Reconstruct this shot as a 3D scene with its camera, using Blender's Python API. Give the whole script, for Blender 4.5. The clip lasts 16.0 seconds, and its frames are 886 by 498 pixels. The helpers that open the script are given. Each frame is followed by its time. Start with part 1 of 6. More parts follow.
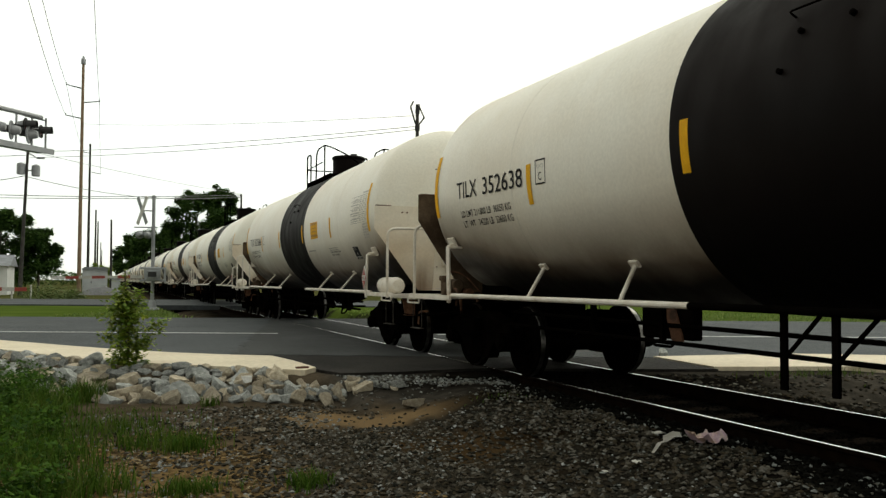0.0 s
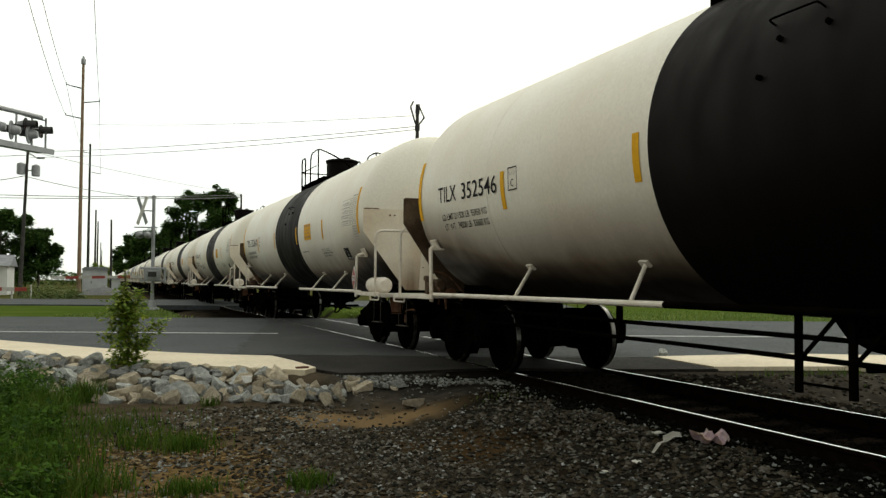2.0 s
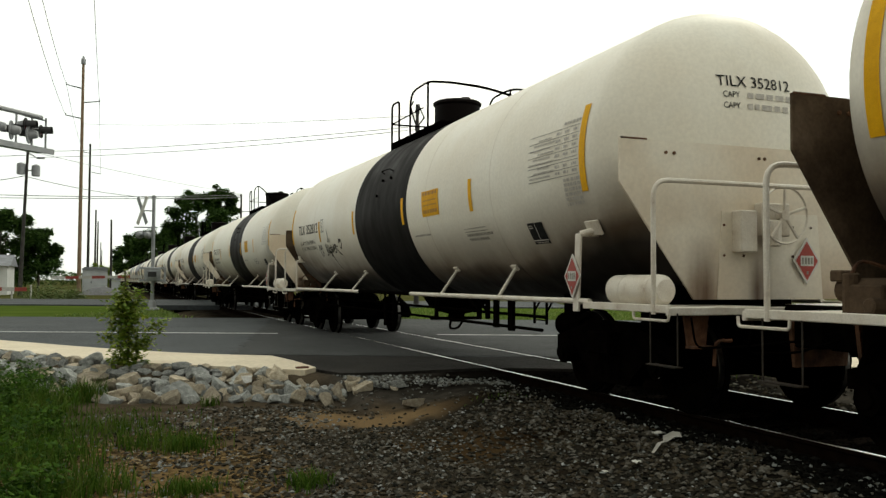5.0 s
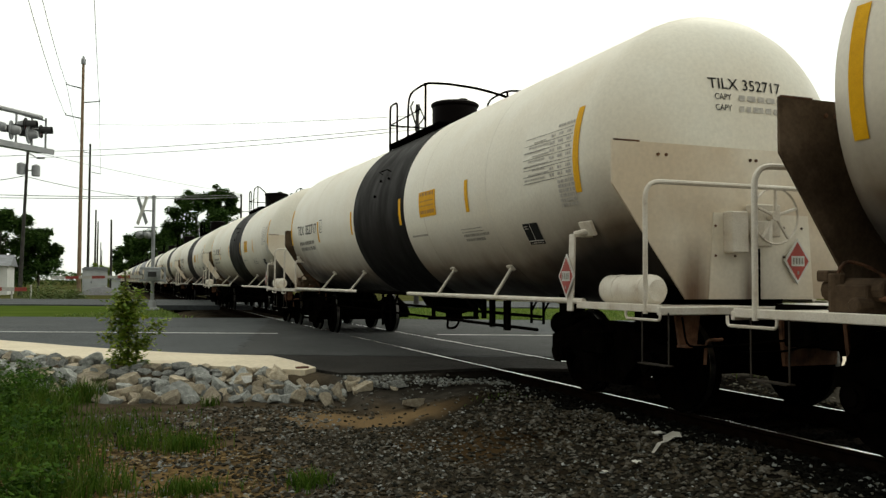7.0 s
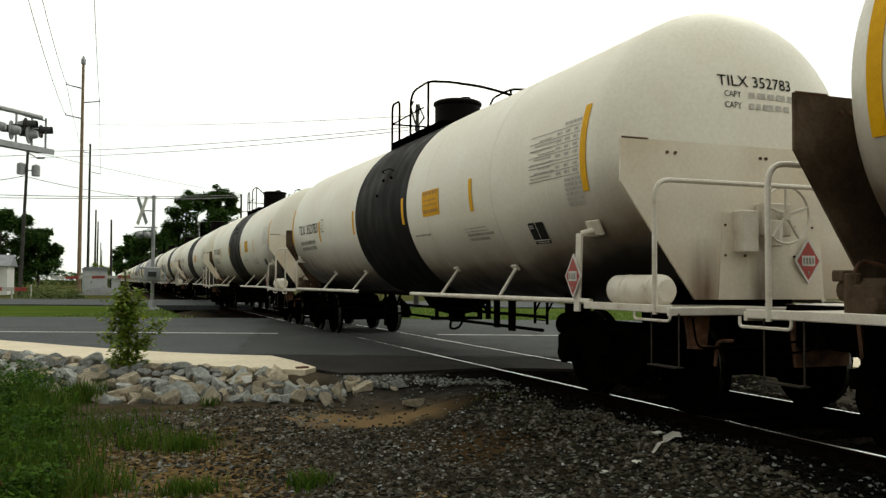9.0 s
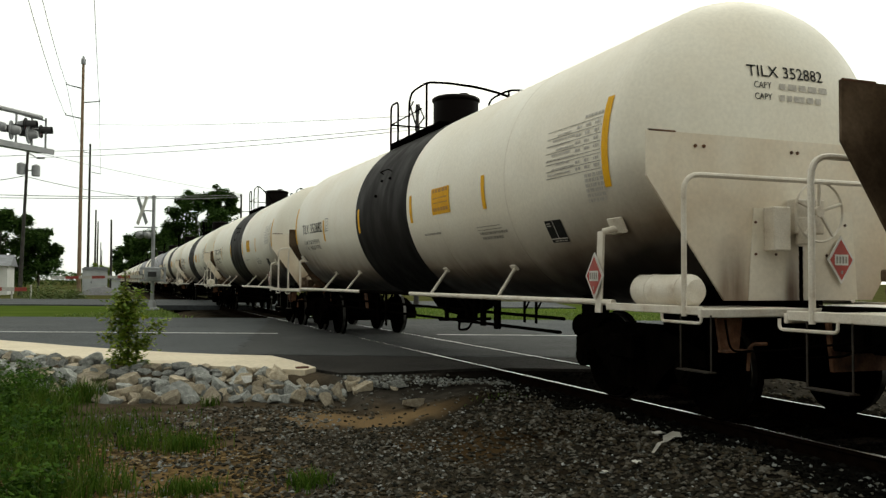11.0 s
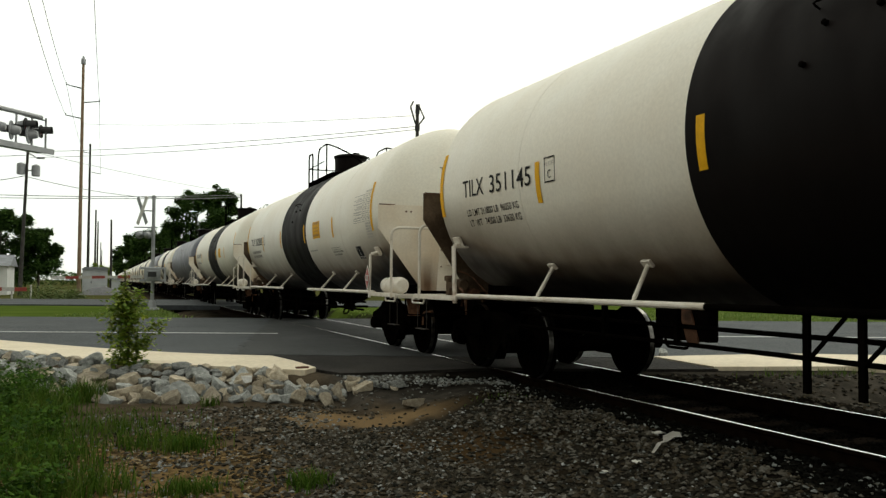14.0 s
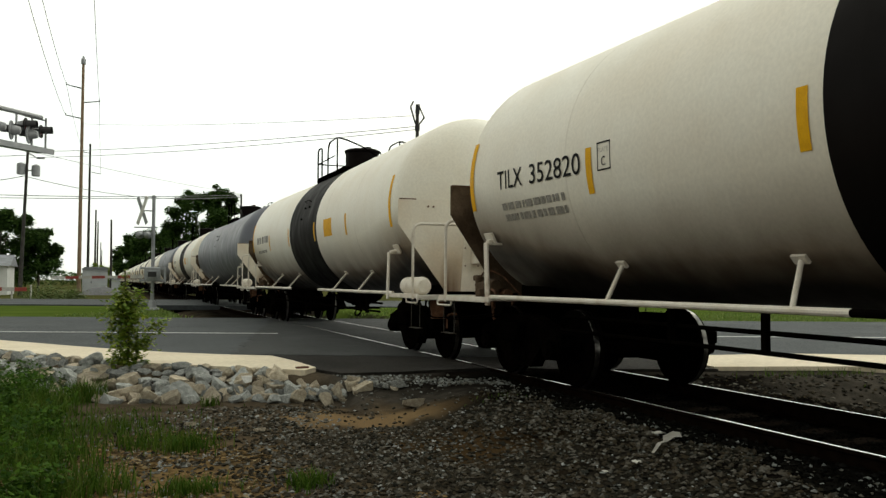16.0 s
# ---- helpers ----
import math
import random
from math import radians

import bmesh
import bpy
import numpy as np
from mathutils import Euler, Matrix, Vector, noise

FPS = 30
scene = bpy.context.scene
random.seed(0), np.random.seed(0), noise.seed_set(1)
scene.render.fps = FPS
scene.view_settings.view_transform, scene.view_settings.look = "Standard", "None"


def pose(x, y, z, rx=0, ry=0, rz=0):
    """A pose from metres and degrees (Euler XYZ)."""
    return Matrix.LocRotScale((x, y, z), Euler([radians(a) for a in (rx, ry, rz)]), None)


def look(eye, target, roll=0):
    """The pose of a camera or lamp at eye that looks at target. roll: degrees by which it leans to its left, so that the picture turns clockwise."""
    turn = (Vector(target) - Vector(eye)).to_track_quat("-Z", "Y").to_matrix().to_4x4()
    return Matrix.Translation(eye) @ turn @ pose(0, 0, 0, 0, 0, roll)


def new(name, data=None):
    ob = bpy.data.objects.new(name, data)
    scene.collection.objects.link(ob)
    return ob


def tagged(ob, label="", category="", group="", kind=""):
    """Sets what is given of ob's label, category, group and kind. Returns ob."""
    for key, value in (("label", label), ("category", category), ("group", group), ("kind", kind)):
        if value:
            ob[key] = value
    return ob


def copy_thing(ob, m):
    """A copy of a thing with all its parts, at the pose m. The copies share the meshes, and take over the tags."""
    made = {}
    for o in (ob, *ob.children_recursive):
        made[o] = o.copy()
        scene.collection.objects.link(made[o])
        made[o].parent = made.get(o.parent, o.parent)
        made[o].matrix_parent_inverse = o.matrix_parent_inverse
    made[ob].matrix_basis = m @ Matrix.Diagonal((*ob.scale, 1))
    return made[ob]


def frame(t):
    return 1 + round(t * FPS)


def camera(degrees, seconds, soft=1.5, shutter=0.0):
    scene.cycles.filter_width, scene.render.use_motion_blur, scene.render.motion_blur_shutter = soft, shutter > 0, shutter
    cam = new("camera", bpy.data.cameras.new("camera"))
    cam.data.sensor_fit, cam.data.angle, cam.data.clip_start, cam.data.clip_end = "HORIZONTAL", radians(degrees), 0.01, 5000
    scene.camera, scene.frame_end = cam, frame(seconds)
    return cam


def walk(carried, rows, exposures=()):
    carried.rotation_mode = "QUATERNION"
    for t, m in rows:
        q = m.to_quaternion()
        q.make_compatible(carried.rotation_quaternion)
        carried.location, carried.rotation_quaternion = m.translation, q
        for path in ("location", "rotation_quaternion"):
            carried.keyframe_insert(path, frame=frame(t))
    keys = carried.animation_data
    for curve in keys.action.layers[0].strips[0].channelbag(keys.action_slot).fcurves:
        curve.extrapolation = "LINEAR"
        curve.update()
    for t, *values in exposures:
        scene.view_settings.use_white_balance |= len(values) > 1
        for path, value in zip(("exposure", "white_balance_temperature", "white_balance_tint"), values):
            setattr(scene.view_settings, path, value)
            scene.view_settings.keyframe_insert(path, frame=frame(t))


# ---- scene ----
# ---------------------------------------------------------------- camera
EYE = Vector((0.0, 0.0, 1.2436))
YAW, PITCH, ROLL = radians(21.19), radians(2.166), 0.30
AIM = EYE + Vector((math.sin(YAW) * math.cos(PITCH), math.cos(YAW) * math.cos(PITCH), math.sin(PITCH)))
cam = camera(53.98, 16.0, soft=1.4)
walk(cam, [(0.0, look(EYE, AIM, ROLL)), (16.0, look(EYE, AIM, ROLL))], [(0.0, -0.66, 7000, 3), (16.0, -0.66, 7000, 3)])

# ---------------------------------------------------------------- light: a bright overcast day
world = bpy.data.worlds.new("overcast_sky")
scene.world = world
world.use_nodes = True
wn, wl = world.node_tree.nodes, world.node_tree.links
sky = wn.new("ShaderNodeTexSky")
sky.sky_type, sky.sun_disc = "NISHITA", False
sky.sun_elevation, sky.sun_rotation = radians(46), radians(52)
pale = wn.new("ShaderNodeHueSaturation")
pale.inputs["Saturation"].default_value = 0.30
wl.new(sky.outputs[0], pale.inputs["Color"])
wl.new(pale.outputs[0], wn["Background"].inputs["Color"])
wn["Background"].inputs["Strength"].default_value = 0.05
clouds = wn.new("ShaderNodeBackground")
deck = wn.new("ShaderNodeTexNoise")
deck.inputs["Scale"].default_value, deck.inputs["Detail"].default_value = 2.2, 4
ramp = wn.new("ShaderNodeValToRGB")
ramp.color_ramp.elements[0].position, ramp.color_ramp.elements[0].color = 0.3, (0.84, 0.92, 0.96, 1)
ramp.color_ramp.elements[1].position, ramp.color_ramp.elements[1].color = 0.6, (1.0, 0.985, 0.935, 1)
coord = wn.new("ShaderNodeTexCoord")
wl.new(coord.outputs["Generated"], deck.inputs["Vector"])
wl.new(deck.outputs["Fac"], ramp.inputs[0])
wl.new(ramp.outputs[0], clouds.inputs["Color"])
# the cloud deck is thinnest towards the hidden sun, beyond the train
TO_SUN = Vector((math.cos(radians(46)) * math.sin(radians(52)), math.cos(radians(46)) * math.cos(radians(52)), math.sin(radians(46))))
toward = wn.new("ShaderNodeVectorMath")
toward.operation = "DOT_PRODUCT"
toward.inputs[1].default_value = TO_SUN
wl.new(coord.outputs["Generated"], toward.inputs[0])
thin = wn.new("ShaderNodeMapRange")
thin.interpolation_type = "SMOOTHSTEP"
for slot, value in enumerate((-0.75, 0.75, 0.43, 1.75), 1):
    thin.inputs[slot].default_value = value
wl.new(toward.outputs["Value"], thin.inputs[0])
wl.new(thin.outputs[0], clouds.inputs["Strength"])
both = wn.new("ShaderNodeAddShader")
wl.new(wn["Background"].outputs[0], both.inputs[0])
wl.new(clouds.outputs[0], both.inputs[1])
wl.new(both.outputs[0], wn["World Output"].inputs["Surface"])

sun = new("sun", bpy.data.lights.new("sun", "SUN"))
sun.data.energy, sun.data.angle, sun.data.color = 0.7, radians(25), (1.0, 0.95, 0.86)
sun.matrix_world = look(TO_SUN * 60, (0, 0, 0))


# ---------------------------------------------------------------- materials
def shade(name, rough=0.6, metal=0.0):
    m = bpy.data.materials.new(name)
    m.use_nodes = True
    n, l = m.node_tree.nodes, m.node_tree.links
    b = n["Principled BSDF"]
    b.inputs["Roughness"].default_value, b.inputs["Metallic"].default_value = rough, metal
    return m, n, l, b


def noisy(name, stops, scale, rough=0.7, metal=0.0, bump=0.0, bscale=None, detail=6, coords="Object", fine=0.0, spread=0.0, spec=0.5):
    """Noise between the colours in stops; bump: fine relief; fine: strength of a second, finer grain; spread: a shift from object to object."""
    m, n, l, b = shade(name, rough, metal)
    b.inputs["Specular IOR Level"].default_value = spec
    c = n.new("ShaderNodeTexCoord")
    t = n.new("ShaderNodeTexNoise")
    t.inputs["Scale"].default_value, t.inputs["Detail"].default_value = scale, detail
    l.new(c.outputs[coords], t.inputs["Vector"])
    r = n.new("ShaderNodeValToRGB")
    while len(r.color_ramp.elements) < len(stops):
        r.color_ramp.elements.new(0.5)
    for e, (p, col) in zip(r.color_ramp.elements, stops):
        e.position, e.color = p, (*col, 1)
    l.new(t.outputs["Fac"], r.inputs[0])
    out = r.outputs[0]
    if fine:
        t2 = n.new("ShaderNodeTexNoise")
        t2.inputs["Scale"].default_value, t2.inputs["Detail"].default_value = scale * 14, 3
        l.new(c.outputs[coords], t2.inputs["Vector"])
        mp = n.new("ShaderNodeMapRange")
        mp.inputs[1].default_value, mp.inputs[2].default_value = 0.3, 0.7
        mp.inputs[3].default_value, mp.inputs[4].default_value = 1 - fine, 1 + fine
        l.new(t2.outputs["Fac"], mp.inputs[0])
        mx = n.new("ShaderNodeVectorMath")
        mx.operation = "SCALE"
        l.new(out, mx.inputs[0])
        l.new(mp.outputs[0], mx.inputs["Scale"])
        out = mx.outputs[0]
    if spread:
        o = n.new("ShaderNodeObjectInfo")
        mp = n.new("ShaderNodeMapRange")
        mp.inputs[3].default_value, mp.inputs[4].default_value = 1 - spread, 1 + spread
        l.new(o.outputs["Random"], mp.inputs[0])
        mx = n.new("ShaderNodeVectorMath")
        mx.operation = "SCALE"
        l.new(out, mx.inputs[0])
        l.new(mp.outputs[0], mx.inputs["Scale"])
        out = mx.outputs[0]
    l.new(out, b.inputs["Base Color"])
    if bump:
        t3 = n.new("ShaderNodeTexNoise")
        t3.inputs["Scale"].default_value, t3.inputs["Detail"].default_value = bscale or scale * 6, 5
        l.new(c.outputs[coords], t3.inputs["Vector"])
        bp = n.new("ShaderNodeBump")
        bp.inputs["Strength"].default_value, bp.inputs["Distance"].default_value = bump, 0.02
        l.new(t3.outputs["Fac"], bp.inputs["Height"])
        l.new(bp.outputs[0], b.inputs["Normal"])
    return m


def islands(name, cols, rough=0.8, trans=0.0, spec=0.3, spread=0.35):
    """A colour for each loose piece of a joined mesh."""
    m, n, l, b = shade(name, rough)
    b.inputs["Specular IOR Level"].default_value = spec
    g = n.new("ShaderNodeNewGeometry")
    r = n.new("ShaderNodeValToRGB")
    while len(r.color_ramp.elements) < len(cols):
        r.color_ramp.elements.new(0.5)
    for i, (e, col) in enumerate(zip(r.color_ramp.elements, cols)):
        e.position, e.color = i / (len(cols) - 1), (*col, 1)
    l.new(g.outputs["Random Per Island"], r.inputs[0])
    l.new(r.outputs[0], b.inputs["Base Color"])
    if trans:
        tr = n.new("ShaderNodeBsdfTranslucent")
        mix = n.new("ShaderNodeMixShader")
        mix.inputs[0].default_value = trans
        l.new(r.outputs[0], tr.inputs["Color"])
        l.new(b.outputs[0], mix.inputs[1])
        l.new(tr.outputs[0], mix.inputs[2])
        l.new(mix.outputs[0], n["Material Output"].inputs["Surface"])
    return m


def tank_paint(name, base, worn, grime_shade, dirt=0.5, rough=0.42, spec=0.4, ends=0.42, drop=0.0, belly_shade=0.0, run=None):
    """Old tank paint: weather streaks down the shell, splashed road film low down and at the ends, painted belly shade,
    fine grain.
    """
    m, n, l, b = shade(name, rough)
    b.inputs["Specular IOR Level"].default_value = spec
    c = n.new("ShaderNodeTexCoord")
    o = n.new("ShaderNodeObjectInfo")
    add = n.new("ShaderNodeVectorMath")
    sc = n.new("ShaderNodeVectorMath")
    sc.operation = "SCALE"
    sc.inputs[0].default_value = (7, 31, 3)
    l.new(o.outputs["Random"], sc.inputs["Scale"])
    l.new(c.outputs["Object"], add.inputs[0])
    l.new(sc.outputs[0], add.inputs[1])

    def tex(scale, stretch, detail=6):
        mp = n.new("ShaderNodeMapping")
        mp.inputs["Scale"].default_value = stretch
        l.new(add.outputs[0], mp.inputs[0])
        t = n.new("ShaderNodeTexNoise")
        t.inputs["Scale"].default_value, t.inputs["Detail"].default_value = scale, detail
        l.new(mp.outputs[0], t.inputs["Vector"])
        return t.outputs["Fac"]

    def span(src, a, z, lo=0.0, hi=1.0):
        mp = n.new("ShaderNodeMapRange")
        for i, v in enumerate((a, z, lo, hi), 1):
            mp.inputs[i].default_value = v
        l.new(src, mp.inputs[0])
        return mp.outputs[0]

    def mix(fac, c1, c2):
        x = n.new("ShaderNodeMix")
        x.data_type = "RGBA"
        if isinstance(fac, float):
            x.inputs[0].default_value = fac
        else:
            l.new(fac, x.inputs[0])
        for sock, col in ((x.inputs[6], c1), (x.inputs[7], c2)):
            if isinstance(col, tuple):
                sock.default_value = (*col, 1)
            else:
                l.new(col, sock)
        return x.outputs[2]

    def times(s1, s2):
        x = n.new("ShaderNodeMath")
        x.operation = "MULTIPLY"
        l.new(s1, x.inputs[0])
        l.new(s2, x.inputs[1])
        return x.outputs[0]

    col = mix(span(tex(0.9, (1, 0.5, 1)), 0.35, 0.68), base, worn)
    streak = span(tex(1.6, (1, 3.2, 0.14)), 0.50, 0.74, 0.0, 0.28)
    col = mix(streak, col, worn)
    sep = n.new("ShaderNodeSeparateXYZ")
    l.new(c.outputs["Object"], sep.inputs[0])
    # splashed film, thick on the belly where the wheels throw it, with some shade in its colour
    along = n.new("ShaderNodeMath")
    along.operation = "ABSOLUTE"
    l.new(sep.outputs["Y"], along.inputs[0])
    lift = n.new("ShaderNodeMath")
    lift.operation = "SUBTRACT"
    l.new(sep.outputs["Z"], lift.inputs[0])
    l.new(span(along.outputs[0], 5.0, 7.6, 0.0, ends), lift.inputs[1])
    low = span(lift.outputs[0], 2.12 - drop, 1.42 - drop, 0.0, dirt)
    splash_shade = times(low, span(tex(2.4, (1, 1, 0.5)), 0.22, 0.62, 0.78, 1.0))
    col = mix(splash_shade, col, grime_shade)
    if belly_shade:
        # the belly's shade, painted near-black by height, ragged along its upper edge
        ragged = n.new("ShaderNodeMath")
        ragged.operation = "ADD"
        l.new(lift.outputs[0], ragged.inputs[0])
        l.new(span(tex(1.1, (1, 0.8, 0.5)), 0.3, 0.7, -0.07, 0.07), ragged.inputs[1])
        col = mix(span(ragged.outputs[0], 1.50, 1.22, 0.0, belly_shade), col, (0.009, 0.006, 0.004))
    if run:
        # a rust run: (middle, half width, upper end)
        off = n.new("ShaderNodeMath")
        off.operation = "SUBTRACT"
        l.new(sep.outputs["X"], off.inputs[0])
        off.inputs[1].default_value = run[0]
        dist = n.new("ShaderNodeMath")
        dist.operation = "ABSOLUTE"
        l.new(off.outputs[0], dist.inputs[0])
        run_fac = times(span(dist.outputs[0], run[1], run[1] * 0.25), span(sep.outputs["Z"], run[2], run[2] - 0.55, 0.0, 0.95))
        col = mix(times(run_fac, span(tex(5, (1, 1, 0.12)), 0.30, 0.58, 0.35, 1.0)), col, (0.085, 0.040, 0.016))
    fine = span(tex(26, (1, 1, 1), 3), 0.3, 0.7, 0.94, 1.04)
    sc2 = n.new("ShaderNodeVectorMath")
    sc2.operation = "SCALE"
    l.new(col, sc2.inputs[0])
    l.new(fine, sc2.inputs["Scale"])
    l.new(sc2.outputs[0], b.inputs["Base Color"])
    l.new(span(tex(3, (1, 1, 0.4)), 0.3, 0.7, rough - 0.08, rough + 0.16), b.inputs["Roughness"])
    bp = n.new("ShaderNodeBump")
    bp.inputs["Strength"].default_value, bp.inputs["Distance"].default_value = 0.25, 0.02
    l.new(tex(0.8, (1, 1, 1), 2), bp.inputs["Height"])
    l.new(bp.outputs[0], b.inputs["Normal"])
    return m


M = {}
M["white"] = tank_paint("tank_white_paint", (0.81, 0.785, 0.69), (0.75, 0.695, 0.58), (0.105, 0.064, 0.034), 0.95, belly_shade=0.97)
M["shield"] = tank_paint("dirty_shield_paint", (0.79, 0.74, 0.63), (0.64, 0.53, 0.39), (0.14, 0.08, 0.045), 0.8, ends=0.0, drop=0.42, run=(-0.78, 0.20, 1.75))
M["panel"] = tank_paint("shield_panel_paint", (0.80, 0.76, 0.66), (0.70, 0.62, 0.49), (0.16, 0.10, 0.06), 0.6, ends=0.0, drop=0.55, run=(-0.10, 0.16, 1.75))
# brown road film, darkened to hold the shade behind the tail shield
M["shield_back"] = noisy("shaded_road_film", [(0.3, (0.045, 0.030, 0.019)), (0.55, (0.085, 0.058, 0.037)), (0.75, (0.15, 0.11, 0.075))], 2.5, 0.9, bump=0.2, fine=0.15, spec=0.1)
M["seam"] = tank_paint("dirty_weld_bead", (0.77, 0.745, 0.65), (0.66, 0.60, 0.50), (0.10, 0.06, 0.032), 0.95, belly_shade=0.97)
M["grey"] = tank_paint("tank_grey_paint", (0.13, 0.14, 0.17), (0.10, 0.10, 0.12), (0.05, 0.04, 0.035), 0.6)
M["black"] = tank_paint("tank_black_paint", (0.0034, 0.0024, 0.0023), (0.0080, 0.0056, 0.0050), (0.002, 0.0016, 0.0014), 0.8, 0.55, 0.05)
M["trim"] = noisy("white_steel_paint", [(0.3, (0.72, 0.68, 0.60)), (0.62, (0.60, 0.54, 0.45)), (0.8, (0.28, 0.18, 0.11))], 5, 0.5, bump=0.2, fine=0.08)
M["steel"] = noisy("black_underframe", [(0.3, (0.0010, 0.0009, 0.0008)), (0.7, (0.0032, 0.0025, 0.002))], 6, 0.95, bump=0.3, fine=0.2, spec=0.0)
M["rust"] = noisy("rusty_casting", [(0.3, (0.03, 0.017, 0.011)), (0.55, (0.12, 0.056, 0.03)), (0.8, (0.20, 0.11, 0.065))], 7, 0.85, bump=0.4, fine=0.25, spec=0.2)
M["tread"] = noisy("worn_wheel_tread", [(0.3, (0.05, 0.047, 0.045)), (0.7, (0.22, 0.215, 0.20))], 9, 0.30, 1.0)
M["railhead"] = noisy("polished_rail_head", [(0.3, (0.62, 0.61, 0.6)), (0.7, (0.78, 0.77, 0.75))], 5, 0.22, 1.0)
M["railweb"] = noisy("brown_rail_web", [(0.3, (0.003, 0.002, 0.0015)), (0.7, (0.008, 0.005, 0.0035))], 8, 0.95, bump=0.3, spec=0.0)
M["yellow"] = noisy("yellow_reflective_tape", [(0.3, (0.80, 0.43, 0.010)), (0.7, (0.70, 0.36, 0.008))], 12, 0.6, fine=0.12, spec=0.12)
M["ink"] = noisy("black_stencil_paint", [(0.3, (0.006, 0.006, 0.006)), (0.7, (0.014, 0.014, 0.014))], 20, 0.7, spec=0.1)
M["faded"] = noisy("faded_stencil_paint", [(0.3, (0.34, 0.32, 0.29)), (0.7, (0.52, 0.49, 0.44))], 30, 0.6)
M["smudged"] = noisy("smudged_stencil_paint", [(0.3, (0.13, 0.12, 0.105)), (0.7, (0.33, 0.31, 0.27))], 30, 0.6)
M["label_ink"] = noisy("brown_label_print", [(0.3, (0.36, 0.16, 0.01)), (0.7, (0.46, 0.22, 0.012))], 20, 0.6)
M["red"] = noisy("red_reflective_paint", [(0.3, (0.40, 0.045, 0.03)), (0.7, (0.30, 0.035, 0.025))], 10, 0.5)
M["plate"] = noisy("white_plate", [(0.3, (0.66, 0.65, 0.62)), (0.7, (0.54, 0.52, 0.48))], 10, 0.5)
M["stepsteel"] = noisy("worn_step_steel", [(0.3, (0.010, 0.008, 0.006)), (0.7, (0.035, 0.026, 0.018))], 9, 0.7, fine=0.2, spec=0.2)
M["alu"] = noisy("weathered_aluminium", [(0.3, (0.36, 0.37, 0.38)), (0.7, (0.26, 0.27, 0.28))], 6, 0.5, 0.6, bump=0.15)


# ---------------------------------------------------------------- mesh helpers
def part(name, bm, material, parent=None, label="", smooth=False, bevel=0.0):
    me = bpy.data.meshes.new(name)
    if bevel:
        bmesh.ops.bevel(bm, geom=[e for e in bm.edges if len(e.link_faces) == 2 and e.calc_face_angle(0) > 0.7], offset=bevel, segments=1, affect="EDGES")
    bmesh.ops.recalc_face_normals(bm, faces=bm.faces)
    if smooth:
        for fc in bm.faces:
            fc.smooth = True
        for e in bm.edges:
            if len(e.link_faces) == 2 and e.calc_face_angle(0) > 0.6:
                e.smooth = False
    bm.to_mesh(me)
    bm.free()
    for mt in (material if isinstance(material, (list, tuple)) else [material]):
        me.materials.append(mt)
    ob = new(name, me)
    if parent:
        ob.parent = parent
    if label:
        tagged(ob, label)
    return ob


def box(bm, cx, cy, cz, sx, sy, sz, rot=None):
    m = Matrix.Translation((cx, cy, cz)) @ (rot or Matrix.Identity(4)) @ Matrix.Diagonal((sx, sy, sz, 1))
    return bmesh.ops.create_cube(bm, size=1, matrix=m)["verts"]


def rod(bm, p0, p1, r, seg=8, r2=None):
    p0, p1 = Vector(p0), Vector(p1)
    d = p1 - p0
    m = Matrix.Translation((p0 + p1) / 2) @ d.to_track_quat("Z", "Y").to_matrix().to_4x4()
    return bmesh.ops.create_cone(bm, cap_ends=True, segments=seg, radius1=r, radius2=r if r2 is None else r2, depth=d.length, matrix=m)["verts"]


def pipe(bm, pts, r, seg=8, bend=0.0, steps=4):
    """A bent pipe through pts, with rounded corners of radius bend."""
    pts = [Vector(p) for p in pts]
    if bend:
        out = [pts[0]]
        for a, b, c in zip(pts, pts[1:], pts[2:]):
            u, v = (a - b), (c - b)
            k = min(bend, u.length * 0.49, v.length * 0.49)
            u, v = b + u.normalized() * k, b + v.normalized() * k
            for i in range(steps + 1):
                f = i / steps
                out.append(u * (1 - f) ** 2 + b * 2 * f * (1 - f) + v * f * f)
        pts = out + [pts[-1]]
    rings = []
    side = None
    for i, p in enumerate(pts):
        d = (pts[min(i + 1, len(pts) - 1)] - pts[max(i - 1, 0)]).normalized()
        if side is None:
            side = d.orthogonal().normalized()
        side = (side - d * side.dot(d)).normalized()
        w = d.cross(side)
        rings.append([bm.verts.new(p + (side * math.cos(2 * math.pi * j / seg) + w * math.sin(2 * math.pi * j / seg)) * r) for j in range(seg)])
    for a, b in zip(rings, rings[1:]):
        for j in range(seg):
            bm.faces.new((a[j], a[(j + 1) % seg], b[(j + 1) % seg], b[j]))
    bm.faces.new(rings[0][::-1])
    bm.faces.new(rings[-1])


def lathe(bm, profile, axis="y", seg=48, center=(0, 0, 0), caps=True):
    """Turn (along, radius) pairs about an axis through center."""
    c = Vector(center)
    rings = []
    for s, r in profile:
        ring = []
        for j in range(seg):
            a = 2 * math.pi * j / seg
            u, v = r * math.cos(a), r * math.sin(a)
            p = {"y": (u, s, v), "x": (s, u, v), "z": (u, v, s)}[axis]
            ring.append(bm.verts.new(c + Vector(p)))
        rings.append(ring)
    for a, b in zip(rings, rings[1:]):
        for j in range(seg):
            bm.faces.new((a[j], a[(j + 1) % seg], b[(j + 1) % seg], b[j]))
    if caps:
        bm.faces.new(rings[0][::-1])
        bm.faces.new(rings[-1])


